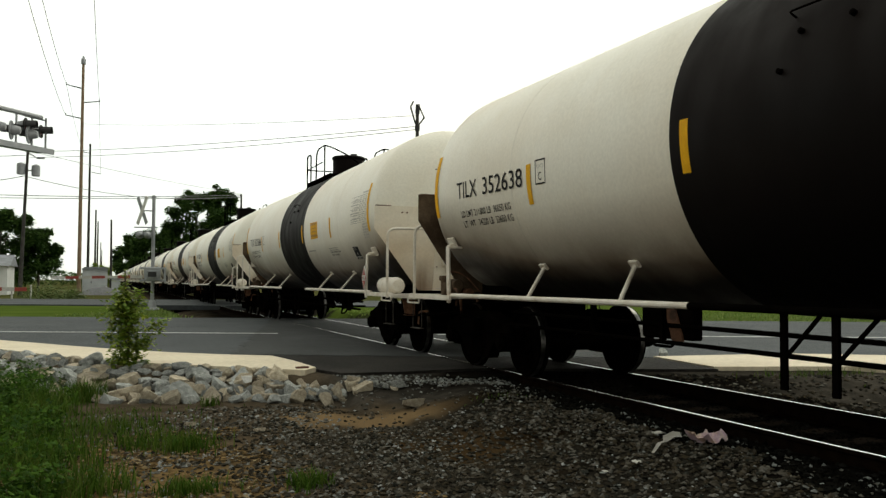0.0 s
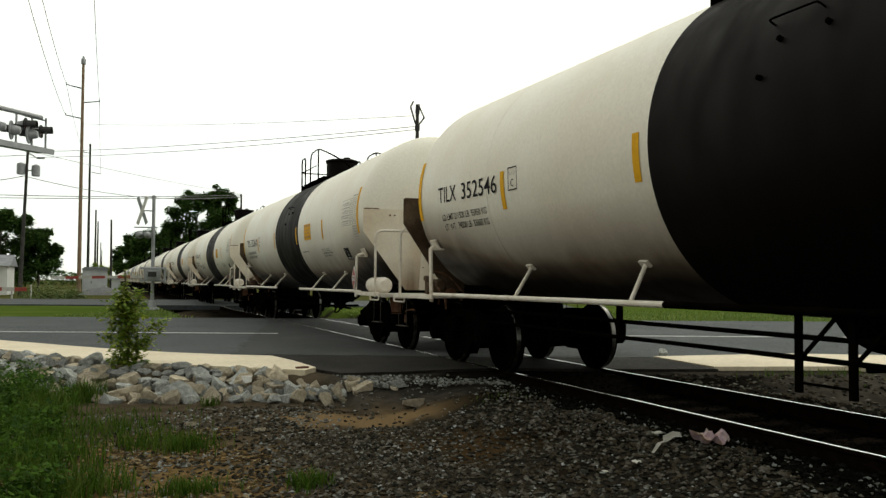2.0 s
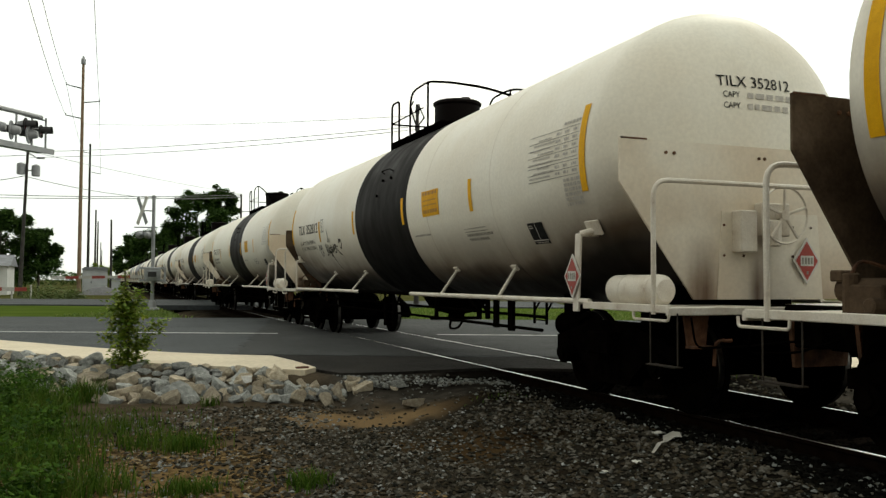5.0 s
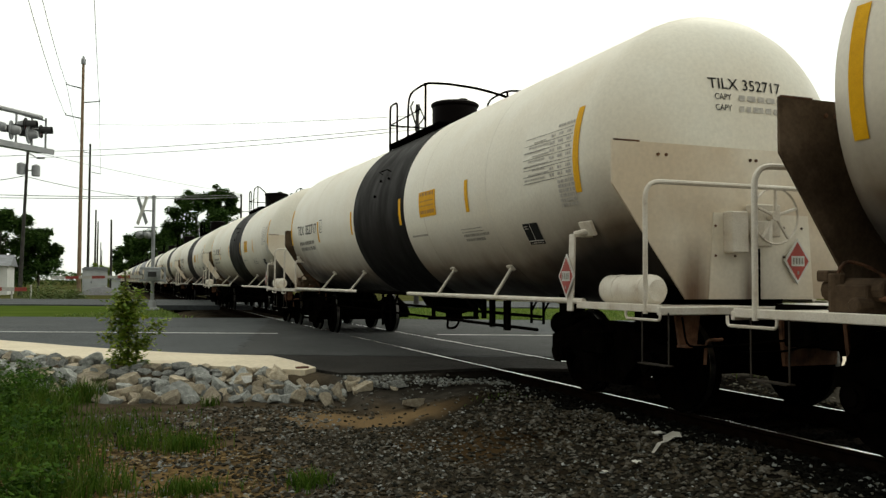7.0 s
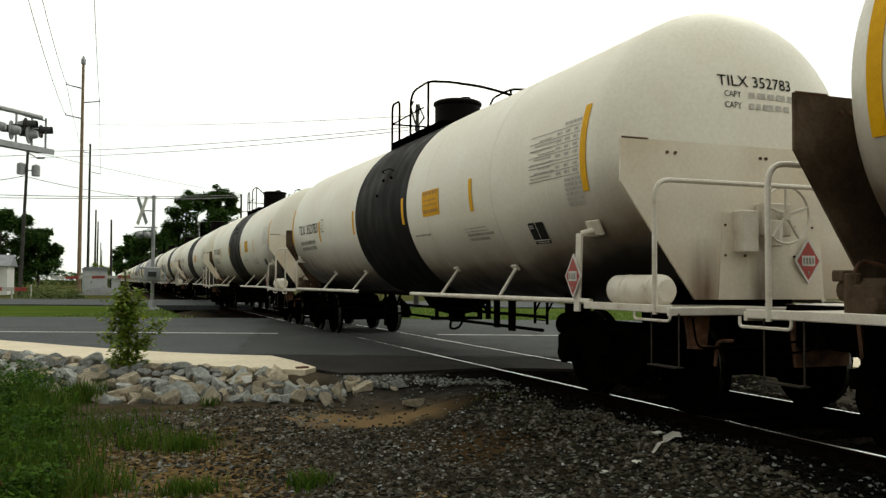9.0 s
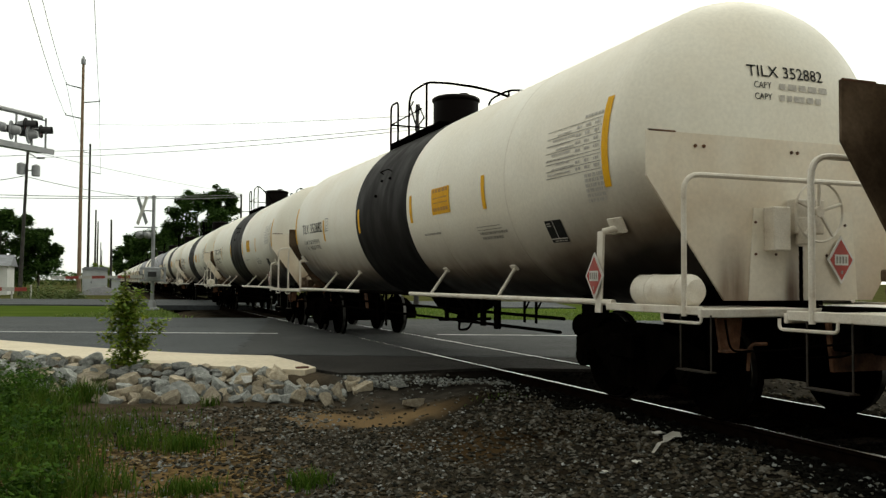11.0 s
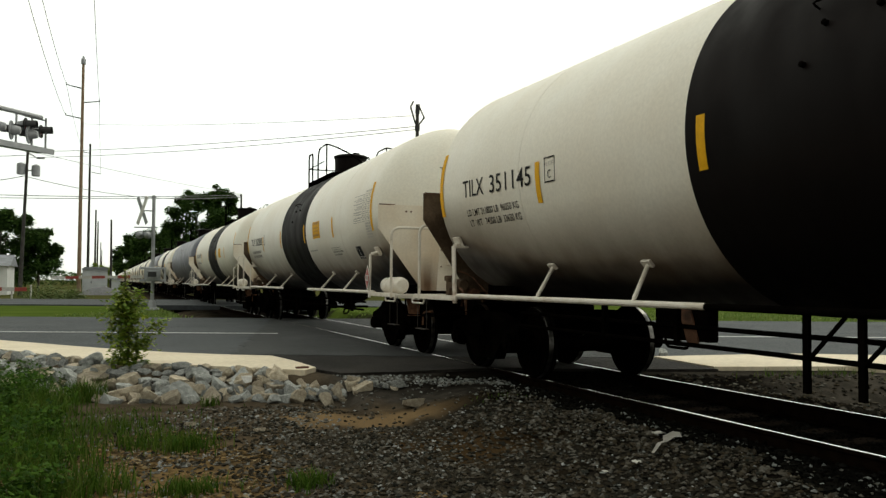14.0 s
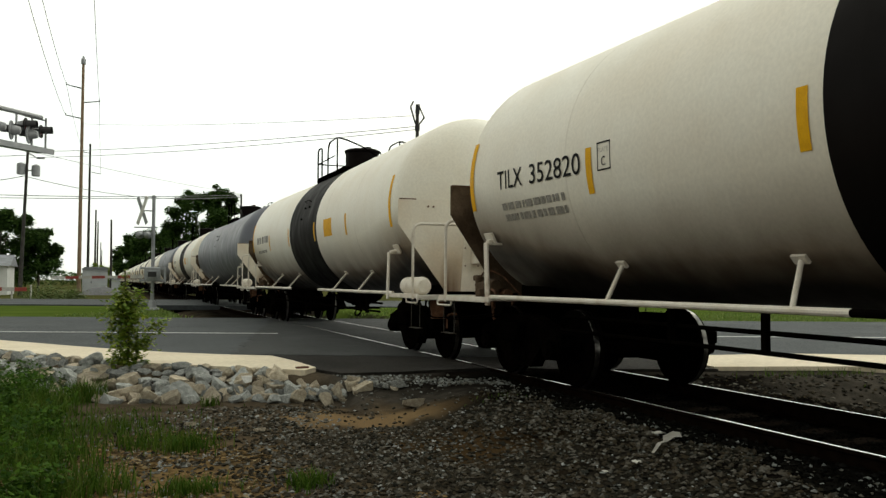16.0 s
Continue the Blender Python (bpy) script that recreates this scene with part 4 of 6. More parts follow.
M["asphalt"] = noisy("worn_asphalt", [(0.3, (0.034, 0.039, 0.042)), (0.52, (0.045, 0.051, 0.054)), (0.7, (0.058, 0.064, 0.067))], 0.5, 0.85, bump=0.5, bscale=90, fine=0.22, coords="Object", spec=0.25)
M["dark_road"] = noisy("darker_asphalt", [(0.3, (0.027, 0.029, 0.029)), (0.52, (0.036, 0.0385, 0.038)), (0.7, (0.048, 0.051, 0.051))], 0.9, 0.85, bump=0.5, bscale=90, fine=0.25, spec=0.2)
M["patch"] = noisy("dark_patch_asphalt", [(0.3, (0.011, 0.010, 0.0085)), (0.7, (0.024, 0.0215, 0.018))], 1.1, 0.9, bump=0.6, bscale=70, fine=0.3, spec=0.1)
M["concrete"] = noisy("pale_concrete", [(0.3, (0.56, 0.48, 0.35)), (0.7, (0.66, 0.58, 0.44))], 0.8, 0.85, bump=0.3, bscale=40, fine=0.1)
M["roadpaint"] = noisy("worn_road_paint", [(0.3, (0.62, 0.62, 0.6)), (0.6, (0.5, 0.5, 0.49)), (0.75, (0.2, 0.2, 0.2))], 3, 0.7, fine=0.15)
M["tie"] = noisy("creosoted_timber", [(0.3, (0.006, 0.005, 0.004)), (0.7, (0.018, 0.014, 0.011))], 3, 0.95, bump=0.5, fine=0.3, spread=0.3, spec=0.0)

build_ground()
A0, A1 = -60.0, 60.0
slab("road", [road_pt(A0, 14.7), road_pt(A1, 14.7), road_pt(A1, 29.2), road_pt(A0, 29.2)], -0.3, -0.008, M["asphalt"], "grey asphalt road across the tracks", "road")
slab("road_2", [road_pt(-3.9, 14.72), road_pt(3.2, 14.72), road_pt(0.4, 29.18), road_pt(-6.4, 29.18)], -0.3, -0.003, M["dark_road"], "darker asphalt between and beside the rails", "road", wob=0.22)
slab("road_apron", [(-2.6, 20.9), (-1.7, 19.5), (-0.2, 17.3), (1.2, 15.6), (2.72, 14.3), (2.83, 12.4), (3.03, 11.62), (3.8, 11.58), (5.14, 11.7), (6.9, 10.95), (8.4, 10.45), (8.62, 12.4), (12.6, 11.4), (16, 12)], -0.3, -0.010, M["patch"], "dark asphalt apron at the level crossing", "road apron", wob=0.05)
slab("pavement", [(-6.5, 26.6), (-1.86, 19.66), (-1.28, 18.81), (-0.63, 17.83), (0.15, 16.73), (1.05, 15.67), (1.9, 14.92), (2.58, 14.47), (2.75, 13.45), (2.83, 12.3), (2.6, 11.97), (1.65, 12.8), (0.91, 13.45), (0.13, 14.2), (-0.72, 15.5), (-1.62, 17.1), (-6.5, 24.2)], -0.35, 0.014, M["concrete"], "pale concrete pavement corner beside the road", "pavement")
slab("pavement_2", [(8.62, 12.43), (8.42, 10.6), (10.39, 10.0), (10.6, 9.55), (16.5, 7.0), (17.6, 9.2), (12.68, 11.37), (11.33, 12.17)], -0.35, 0.012, M["concrete"], "pale concrete pavement beyond the track", "pavement")
bm = bmesh.new()
for a0, a1, n0, n1 in ((-40, -4.4, 20.60, 20.74), (-0.6, 40, 20.55, 20.69)):
    q = [road_pt(a0, n0), road_pt(a1, n0), road_pt(a1, n1), road_pt(a0, n1)]
    prism(bm, q, -0.006, 0.001, "z")
tagged(part("lane_line", bm, M["roadpaint"]), "worn white lane line on the asphalt", "road marking", kind="structure")

# track: ties, plates and two rails
RAIL = [(-0.07, -0.171), (0.07, -0.171), (0.07, -0.160), (0.012, -0.145), (0.010, -0.045), (0.034, -0.030), (0.034, -0.004), (-0.034, -0.004), (-0.034, -0.030), (-0.010, -0.045), (-0.012, -0.145), (-0.07, -0.160)]
for s, nm in ((-1, "rail"), (1, "rail")):
    bm = bmesh.new()
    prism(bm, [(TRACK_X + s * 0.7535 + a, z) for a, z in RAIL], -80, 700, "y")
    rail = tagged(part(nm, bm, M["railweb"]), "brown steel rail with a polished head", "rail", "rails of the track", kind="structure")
    bm = bmesh.new()
    prism(bm, [(TRACK_X + s * 0.7535 + a, z) for a, z in ((-0.017, -0.004), (0.017, -0.004), (0.013, 0.0), (-0.013, 0.0))], -80, 700, "y")
    part("rail_head", bm, M["railhead"], rail, "bright polished rail head")

# ties, seen between the rails
bm = bmesh.new()
box(bm, 0, 0, 0, 2.6, 0.22, 0.16)
tie0 = part("tie", bm, M["tie"], bevel=0.008)
tie_bed = tagged(new("track_ties"), "dark creosoted timber ties in the ballast", "track ties", kind="structure")
tie0.parent = tie_bed
tie0.location = (TRACK_X, -4.0, -0.258)
for k in range(1, 110):
    y = -4.0 + 0.53 * k
    if 9.6 < y < 28.5:
        continue
    o = new("tie", tie0.data)
    o.parent = tie_bed
    o.location = (TRACK_X + random.uniform(-0.03, 0.03), y, -0.258)
    o.rotation_euler.z = random.uniform(-0.02, 0.02)

# ---------------------------------------------------------------- riprap
M["stone"] = noisy("grey_limestone", [(0.25, (0.15, 0.155, 0.15)), (0.5, (0.27, 0.28, 0.265)), (0.75, (0.40, 0.40, 0.37))], 3.2, 0.9, bump=0.8, bscale=18, fine=0.2, spread=0.45, spec=0.15)
M["stone_tan"] = noisy("tan_limestone", [(0.25, (0.22, 0.18, 0.13)), (0.5, (0.36, 0.31, 0.23)), (0.75, (0.48, 0.43, 0.34))], 3.0, 0.9, bump=0.8, bscale=18, fine=0.2, spread=0.4, spec=0.15)
M["stone_red"] = noisy("red_brown_stone", [(0.3, (0.07, 0.028, 0.018)), (0.7, (0.13, 0.055, 0.034))], 3.0, 0.9, bump=0.6, bscale=18, fine=0.2)
M["stone_white"] = noisy("white_quartz_stone", [(0.3, (0.70, 0.69, 0.66)), (0.7, (0.55, 0.54, 0.5))], 3.0, 0.8, bump=0.4, bscale=18)


def stone_mesh(seed, material):
    """A quarry stone: a block split along a few flat, slanting faces, with broken corners."""
    rng = random.Random(seed)
    bm = bmesh.new()
    bmesh.ops.create_icosphere(bm, subdivisions=2, radius=1.25)
    planes = []
    for ax, ext in ((Vector((1, 0, 0)), 0.95), (Vector((0, 1, 0)), 0.72), (Vector((0, 0, 1)), 0.46)):
        for sgn in (-1, 1):
            nrm = (ax * sgn + Vector((rng.gauss(0, 0.24), rng.gauss(0, 0.24), rng.gauss(0, 0.24)))).normalized()
            planes.append((nrm, ext * rng.uniform(0.78, 1.12)))
    for _ in range(5):
        nrm = Vector((rng.gauss(0, 1), rng.gauss(0, 1), rng.gauss(0, 0.8))).normalized()
        planes.append((nrm, rng.uniform(0.62, 0.85)))
    for _ in range(2):
        for nrm, d in planes:
            for v in bm.verts:
                k = v.co.dot(nrm) - d
                if k > 0:
                    v.co -= nrm * k
    for v in bm.verts:
        v.co += v.co * 0.05 * noise.noise(v.co * 2.2 + Vector((seed, 0, 0)))
    bmesh.ops.remove_doubles(bm, verts=bm.verts, dist=0.03)
    me = bpy.data.meshes.new("stone")
    bm.to_mesh(me)
    bm.free()
    me.materials.append(material)
    return me


stones = [stone_mesh(k, M["stone"] if k % 3 else M["stone_tan"]) for k in range(16)]
riprap = tagged(new("riprap"), "bank of loose grey quarry stones below the pavement", "stone bank", kind="structure")
rng = random.Random(11)
count = 0
for row in range(9):
    f = row / 8
    x = -3.2
    while x < 3.75 - 0.2 * row:
        top = kerb_line(x) if x < 3 else 11.94
        foot = max(11.4, top - 1.7)
        n = foot + (top - 0.12 - foot) * f + rng.uniform(-0.08, 0.08)
        if x > 2.9:
            n = foot + (n - foot) * 0.55
        y = (n - N_ROAD.x * x) / N_ROAD.y
        r = rng.choice((0.075, 0.09, 0.10, 0.115, 0.13, 0.165)) * (1.05 if row < 5 else 0.85) * (0.68 if x > 2.4 else 1.0)
        o = new("stone", rng.choice(stones))
        o.parent = riprap
        o.location = (x, y, height(x, y) + r * rng.uniform(0.1, 0.4))
        o.rotation_euler = (rng.gauss(0, 0.26), rng.gauss(0, 0.26), rng.uniform(0, 6.28))
        o.scale = (r * rng.uniform(1.0, 1.5), r, r * rng.uniform(0.75, 1.15))
        x += r * rng.uniform(1.45, 2.0)
        count += 1
for x, y, r in ((3.56, 10.15, 0.11), (1.55, 9.3, 0.05), (2.3, 10.2, 0.06), (0.9, 9.9, 0.05)):
    o = tagged(new("loose_stone", stones[3]), "single grey stone lying on the dirt", "stone")
    o.location, o.scale = (x, y, height(x, y) + r * 0.3), (r * 1.3, r, r)
for x, y, z, r, mt, lb in ((2.62, 12.25, -0.02, 0.10, "stone_red", "red-brown stone on top of the stone bank"), (1.80, 11.95, -0.08, 0.075, "stone_white", "bright white quartz stone on the stone bank")):
    o = tagged(new("loose_stone", stone_mesh(40, M[mt])), lb, "stone")
    o.location, o.scale = (x, y, z), (r * 1.1, r, r * 1.2)


# ---------------------------------------------------------------- gravel, litter, grass
def scatter(name, pieces, material, label, category):
    """Many small loose pieces in one mesh: pieces of (points, faces)."""
    verts, faces = [], []
    for pts, fcs in pieces:
        k = len(verts)
        verts += pts
        faces += [tuple(i + k for i in f) for f in fcs]
    me = bpy.data.meshes.new(name)
    me.from_pydata(verts, [], faces)
    me.materials.append(material)
    return tagged(new(name, me), label, category, kind="stuff")


OCTA = [(0, 2, 4), (2, 1, 4), (1, 3, 4), (3, 0, 4), (2, 0, 5), (1, 2, 5), (3, 1, 5), (0, 3, 5)]


def pebble(rng, x, y, r):
    a, z = rng.uniform(0, 6.28), height(x, y) + r * 0.25
    c, s = math.cos(a), math.sin(a)
    base = [(r * rng.uniform(0.8, 1.5), 0), (-r * rng.uniform(0.8, 1.5), 0), (0, r * rng.uniform(0.6, 1.1)), (0, -r * rng.uniform(0.6, 1.1))]
    pts = [(x + u * c - v * s, y + u * s + v * c, z + r * rng.uniform(-0.25, 0.25)) for u, v in base]
    pts += [(x + r * rng.uniform(-0.4, 0.4), y + r * rng.uniform(-0.4, 0.4), z + r * rng.uniform(0.4, 0.8)), (x, y, z - r * 0.6)]
    return pts, OCTA


M["gravel"] = islands("crushed_ballast", [(0.010, 0.010, 0.008), (0.026, 0.024, 0.018), (0.050, 0.040, 0.026), (0.015, 0.015, 0.012), (0.080, 0.070, 0.054), (0.036, 0.028, 0.019), (0.15, 0.14, 0.12), (0.016, 0.019, 0.016)], 0.95, spec=0.0)
M["pale_gravel"] = islands("pale_chips", [(0.07, 0.075, 0.07), (0.20, 0.21, 0.20), (0.12, 0.11, 0.09), (0.10, 0.105, 0.10), (0.34, 0.35, 0.34), (0.06, 0.06, 0.05)], 0.95, spec=0.0)
M["leafmould"] = islands("brown_leaf_litter", [(0.05, 0.033, 0.015), (0.13, 0.085, 0.038), (0.22, 0.15, 0.07), (0.08, 0.05, 0.022), (0.03, 0.022, 0.012), (0.28, 0.22, 0.13)], 0.95, spec=0.0)
rng = random.Random(21)
pieces, pale, mould = [], [], []
while len(pieces) < 15000:
    x, y = rng.uniform(-1.0, 5.0), rng.uniform(4.0, 11.2)
    if x > 2.8 and N_ROAD.x * x + N_ROAD.y * y > 10.8 and rng.random() < 0.985:
        continue
    if N_ROAD.x * x + N_ROAD.y * y > 9.7 and rng.random() < 0.6:
        continue
    if rng.random() < smooth(0.4, 2.2, x + 0.8 * noise.noise((x, y, 7))) * (0.06 if 9.25 < y < 10.35 and 2.0 < x < 4.3 else 0.4 if 7.2 < y < 8.6 and 2.6 < x < 3.8 else 1) + 0.08:
        pieces.append(pebble(rng, x, y, rng.uniform(0.012, 0.032)))
while len(pieces) < 21000:
    x, y = rng.uniform(7.2, 15.0), rng.uniform(1.5, 10.5)
    if N_ROAD.x * x + N_ROAD.y * y < 12.4 + 0.2 * noise.noise((x, y, 3)):
        pieces.append(pebble(rng, x, y, rng.uniform(0.018, 0.04)))
while len(pieces) < 25000:
    x, y = rng.uniform(5.0, 7.1), rng.uniform(2.0, 11.0)
    if abs(abs(x - TRACK_X) - 0.7535) > 0.09:
        pieces.append(pebble(rng, x, y, rng.uniform(0.015, 0.032)))
while len(pale) < 520:
    x, n = rng.uniform(2.95, 5.1), rng.gauss(11.75, 0.12)
    pale.append(pebble(rng, x, (n - N_ROAD.x * x) / N_ROAD.y, rng.uniform(0.012, 0.03)))
while len(pale) < 4300:
    x, y = rng.uniform(-0.8, 5.0), rng.uniform(4.2, 11.0)
    if 2.6 < x < 4.4 and 9.2 < y < 10.5 and rng.random() < 0.85:
        continue
    if noise.noise((x * 1.3, y * 1.3, 12)) + rng.uniform(-0.5, 0.5) > -0.1:
        pale.append(pebble(rng, x, y, rng.choice((0.010, 0.012, 0.014, 0.017, 0.02, 0.026))))
while len(mould) < 5200:
    x, y = rng.uniform(-1.2, 2.4), rng.uniform(5.4, 9.6)
    if noise.noise((x * 0.9, y * 0.9, 5)) + 0.5 > 0.45 * max(0, x):
        r, a = rng.uniform(0.014, 0.040), rng.uniform(0, 6.28)
        z = height(x, y) + 0.008
        c, s = math.cos(a) * r, math.sin(a) * r
        mould.append(([(x + c, y + s, z + rng.uniform(0, 0.012)), (x - 0.5 * s, y + 0.5 * c, z + rng.uniform(0, 0.016)), (x - c, y - s, z + rng.uniform(0, 0.012)), (x + 0.5 * s, y - 0.5 * c, z)], [(0, 1, 2, 3)]))
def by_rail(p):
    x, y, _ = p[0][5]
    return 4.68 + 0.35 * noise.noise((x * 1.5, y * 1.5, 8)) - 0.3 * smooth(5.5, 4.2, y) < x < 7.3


oily_shaded = [p for p in pieces if by_rail(p)]
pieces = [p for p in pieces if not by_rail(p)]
# stones by the rail: oil, and the train's shade put into the colour
M["oily_shaded"] = islands("oily_shaded_stones", [(0.002, 0.002, 0.0018), (0.005, 0.0048, 0.004), (0.009, 0.0085, 0.007), (0.004, 0.004, 0.0035), (0.014, 0.0135, 0.012)], 0.95, spec=0.0)
scatter("oily_ballast", oily_shaded, M["oily_shaded"], "oily ballast between and beside the rails, with the train's shade in its black", "gravel")
scatter("gravel", pieces, M["gravel"], "dark crushed ballast stones strewn over the verge", "gravel")
scatter("pale_chips", pale, M["pale_gravel"], "scattered pale stone chips among the ballast", "gravel")
scatter("leaf_litter", mould, M["leafmould"], "dry brown leaf litter on clay", "leaf litter")

M["grass"] = islands("grass_blades", [(0.022, 0.054, 0.005), (0.042, 0.088, 0.009), (0.070, 0.118, 0.015), (0.092, 0.110, 0.026)], 0.7, 0.35, 0.05)
M["weed"] = islands("weed_leaves", [(0.014, 0.042, 0.005), (0.036, 0.084, 0.009), (0.074, 0.145, 0.016), (0.022, 0.056, 0.006)], 0.7, 0.35, 0.05)
M["sapling_leaf"] = islands("sapling_leaves", [(0.06, 0.12, 0.010), (0.14, 0.22, 0.018), (0.26, 0.31, 0.036), (0.09, 0.16, 0.014)], 0.5, 0.4)
M["tree_leaf"] = islands("tree_leaves", [(0.014, 0.036, 0.008), (0.032, 0.068, 0.014), (0.056, 0.112, 0.022), (0.085, 0.148, 0.034)], 0.7, 0.3, 0.05)
M["bark"] = noisy("grey_bark", [(0.3, (0.05, 0.04, 0.03)), (0.7, (0.11, 0.09, 0.07))], 5, 0.9, bump=0.6, fine=0.3)


def blade(rng, x, y, h, lean=0.5, w=0.006, z=None):
    a = rng.uniform(0, 6.28)
    d = rng.uniform(0.1, lean) * h
    z = height(x, y) - 0.01 if z is None else z
    ca, sa = math.cos(a), math.sin(a)
    pts = []
    for f, k in ((0, 1.0), (0.55, 0.8), (1.0, 0.12)):
        ox, oz = d * f * f, h * f * (1 - 0.18 * f)
        for s in (-1, 1):
            pts.append((x + ca * ox - sa * s * w * k, y + sa * ox + ca * s * w * k, z + oz))
    return pts, [(0, 1, 3, 2), (2, 3, 5, 4)]


rng = random.Random(31)
grass, weeds = [], []
for cx, cy, rx, ry, n, h in ((0.10, 10.0, 0.55, 0.5, 420, 0.16), (0.45, 9.1, 0.40, 0.35, 380, 0.16), (0.75, 8.6, 0.20, 0.22, 300, 0.20), (1.50, 6.75, 0.16, 0.16, 240, 0.15), (0.62, 6.85, 0.22, 0.15, 300, 0.15), (-0.25, 12.6, 0.20, 0.2, 300, 0.34), (1.25, 11.4, 0.10, 0.08, 60, 0.16), (-0.55, 8.6, 0.42, 1.4, 1100, 0.26), (-0.7, 11.2, 0.35, 1.2, 700, 0.34), (-0.15, 7.2, 0.3, 0.35, 380, 0.22), (0.2, 11.2, 0.8, 0.3, 160, 0.08), (9.4, 9.6, 0.9, 0.25, 120, 0.13), (11.2, 8.8, 1.0, 0.3, 120, 0.14), (4.3, 9.4, 0.3, 0.2, 40, 0.06)):
    for _ in range(n):
        x, y = rng.gauss(cx, rx * 0.6), rng.gauss(cy, ry * 0.6)
        grass.append(blade(rng, x, y, h * rng.uniform(0.5, 1.25), 0.7, 0.006))
scatter("grass_tufts", grass, M["grass"], "green grass tufts growing through the gravel", "grass")


def leaf(rng, p, size, droop=0.4):
    """One folded leaf of two triangles and its twin."""
    a, b = rng.uniform(0, 6.28), rng.uniform(-0.5, 0.9)
    d = Vector((math.cos(a) * math.cos(b), math.sin(a) * math.cos(b), math.sin(b) - droop)).normalized()
    w = d.cross(Vector((rng.uniform(-0.4, 0.4), rng.uniform(-0.4, 0.4), 1))).normalized() * size * 0.36
    tip = p + d * size
    mid = p + d * size * 0.5 - Vector((0, 0, size * 0.08))
    return [tuple(p), tuple(mid + w), tuple(tip), tuple(mid - w)], [(0, 1, 2), (0, 2, 3)]


for k in range(64):
    x, y = rng.uniform(-1.4, -0.30) - 0.03 * 3, rng.uniform(6.2, 14.0)
    if y > 12:
        x = rng.uniform(-1.5, -0.75)
    h = rng.uniform(0.18, 0.42) * (1.35 if x < -0.8 else 0.7)
    base = Vector((x, y, height(x, y)))
    for _ in range(110):
        f = rng.random() ** 0.7
        p = base + Vector((rng.gauss(0, 0.12), rng.gauss(0, 0.12), h * f))
        weeds.append(leaf(rng, p, rng.uniform(0.03, 0.075)))
    for _ in range(16):
        weeds.append(blade(rng, x + rng.gauss(0, 0.12), y + rng.gauss(0, 0.12), h * rng.uniform(0.6, 1.1), 0.7, 0.006))
scatter("roadside_weeds", weeds, M["weed"], "dense dark green weeds at the edge of the verge", "weeds")

# turf across the road, tall enough to show a rough edge
turf = []
for _ in range(9000):
    a, n = rng.uniform(-14, 22), 29.25 + abs(rng.gauss(0, 5.0))
    p = E_ROAD * a + N_ROAD * n
    if abs(p.x - TRACK_X) > 3.2:
        turf.append(blade(rng, p.x, p.y, rng.uniform(0.06, 0.16), 0.6, 0.02))
scatter("far_turf", turf, islands("far_turf_blades", [(0.09, 0.15, 0.03), (0.14, 0.20, 0.045), (0.18, 0.22, 0.06)], 0.7, 0.3), "mown green turf strip beyond the road", "grass")


# ---------------------------------------------------------------- trees
def limb(bm, p0, p1, r0, r1, rng, seg=7):
    mid = (p0 + p1) / 2 + Vector((rng.uniform(-1, 1), rng.uniform(-1, 1), rng.uniform(-0.3, 0.5))) * (p1 - p0).length * 0.08
    rod(bm, p0, mid, r0, seg, (r0 + r1) / 2)
    rod(bm, mid, p1, (r0 + r1) / 2, seg, r1)


def tree(name, x, y, h, spread, leaves, size, seed, lobes=(), label="", mat="tree_leaf", z0=-0.05):
    """Trunk and limbs, and an uneven crown: lobes of (along x, height, radius), each a ragged heap of leaf clumps with gaps between."""
    rng = random.Random(seed)
    root = new(name)
    root.location = (x, y, z0)
    if not lobes:
        lobes = []
        for k in range(11):
            f = (k + 0.5) / 11
            reach = spread * math.sin(math.pi * (0.15 + 0.75 * f)) * rng.uniform(0.2, 0.85)
            lobes.append((reach * (1 if k % 2 else -1), h * (0.22 + 0.66 * f) + rng.uniform(-0.04, 0.04) * h, spread * rng.uniform(0.32, 0.52)))
    bm = bmesh.new()
    rod(bm, (0, 0, -0.1), (0, 0, h * 0.42), 0.022 * h, 10, 0.014 * h)
    rod(bm, (0, 0, h * 0.42), (0.02 * h, 0, h * 0.80), 0.014 * h, 8, 0.004 * h)
    pieces = []
    for dx, hz, r in lobes:
        c = Vector((dx, rng.uniform(-0.6, 0.6) * spread * 0.6, hz))
        limb(bm, Vector((0, 0, h * max(0.12, hz / h * 0.6))), c, 0.010 * h, 0.003 * h, rng, 6)
        for _ in range(15):
            d = Vector((rng.gauss(0, 1), rng.gauss(0, 1), rng.gauss(0, 0.8))).normalized() * r * rng.uniform(0.45, 0.95)
            tip = c + d
            limb(bm, c, tip, 0.003 * h, 0.001 * h, rng, 4)
            cr = r * rng.uniform(0.28, 0.52)
            for _ in range(leaves):
                e = Vector((rng.gauss(0, 1), rng.gauss(0, 1), rng.gauss(0, 0.7))).normalized() * cr * rng.random() ** 0.5
                pieces.append(leaf(rng, tip + e, size * rng.uniform(0.5, 1.25)))
    part("trunk", bm, M["bark"], root)
    verts, faces = [], []
    for pts, fcs in pieces:
        k = len(verts)
        verts += pts
        faces += [tuple(i + k for i in f) for f in fcs]
    me = bpy.data.meshes.new("crown")
    me.from_pydata(verts, [], faces)
    me.materials.append(M[mat])
    cr = new("crown", me)
    cr.parent = root
    tagged(cr, kind="stuff")
    return tagged(root, label or "dark green broad-leaved tree in full leaf", "tree")


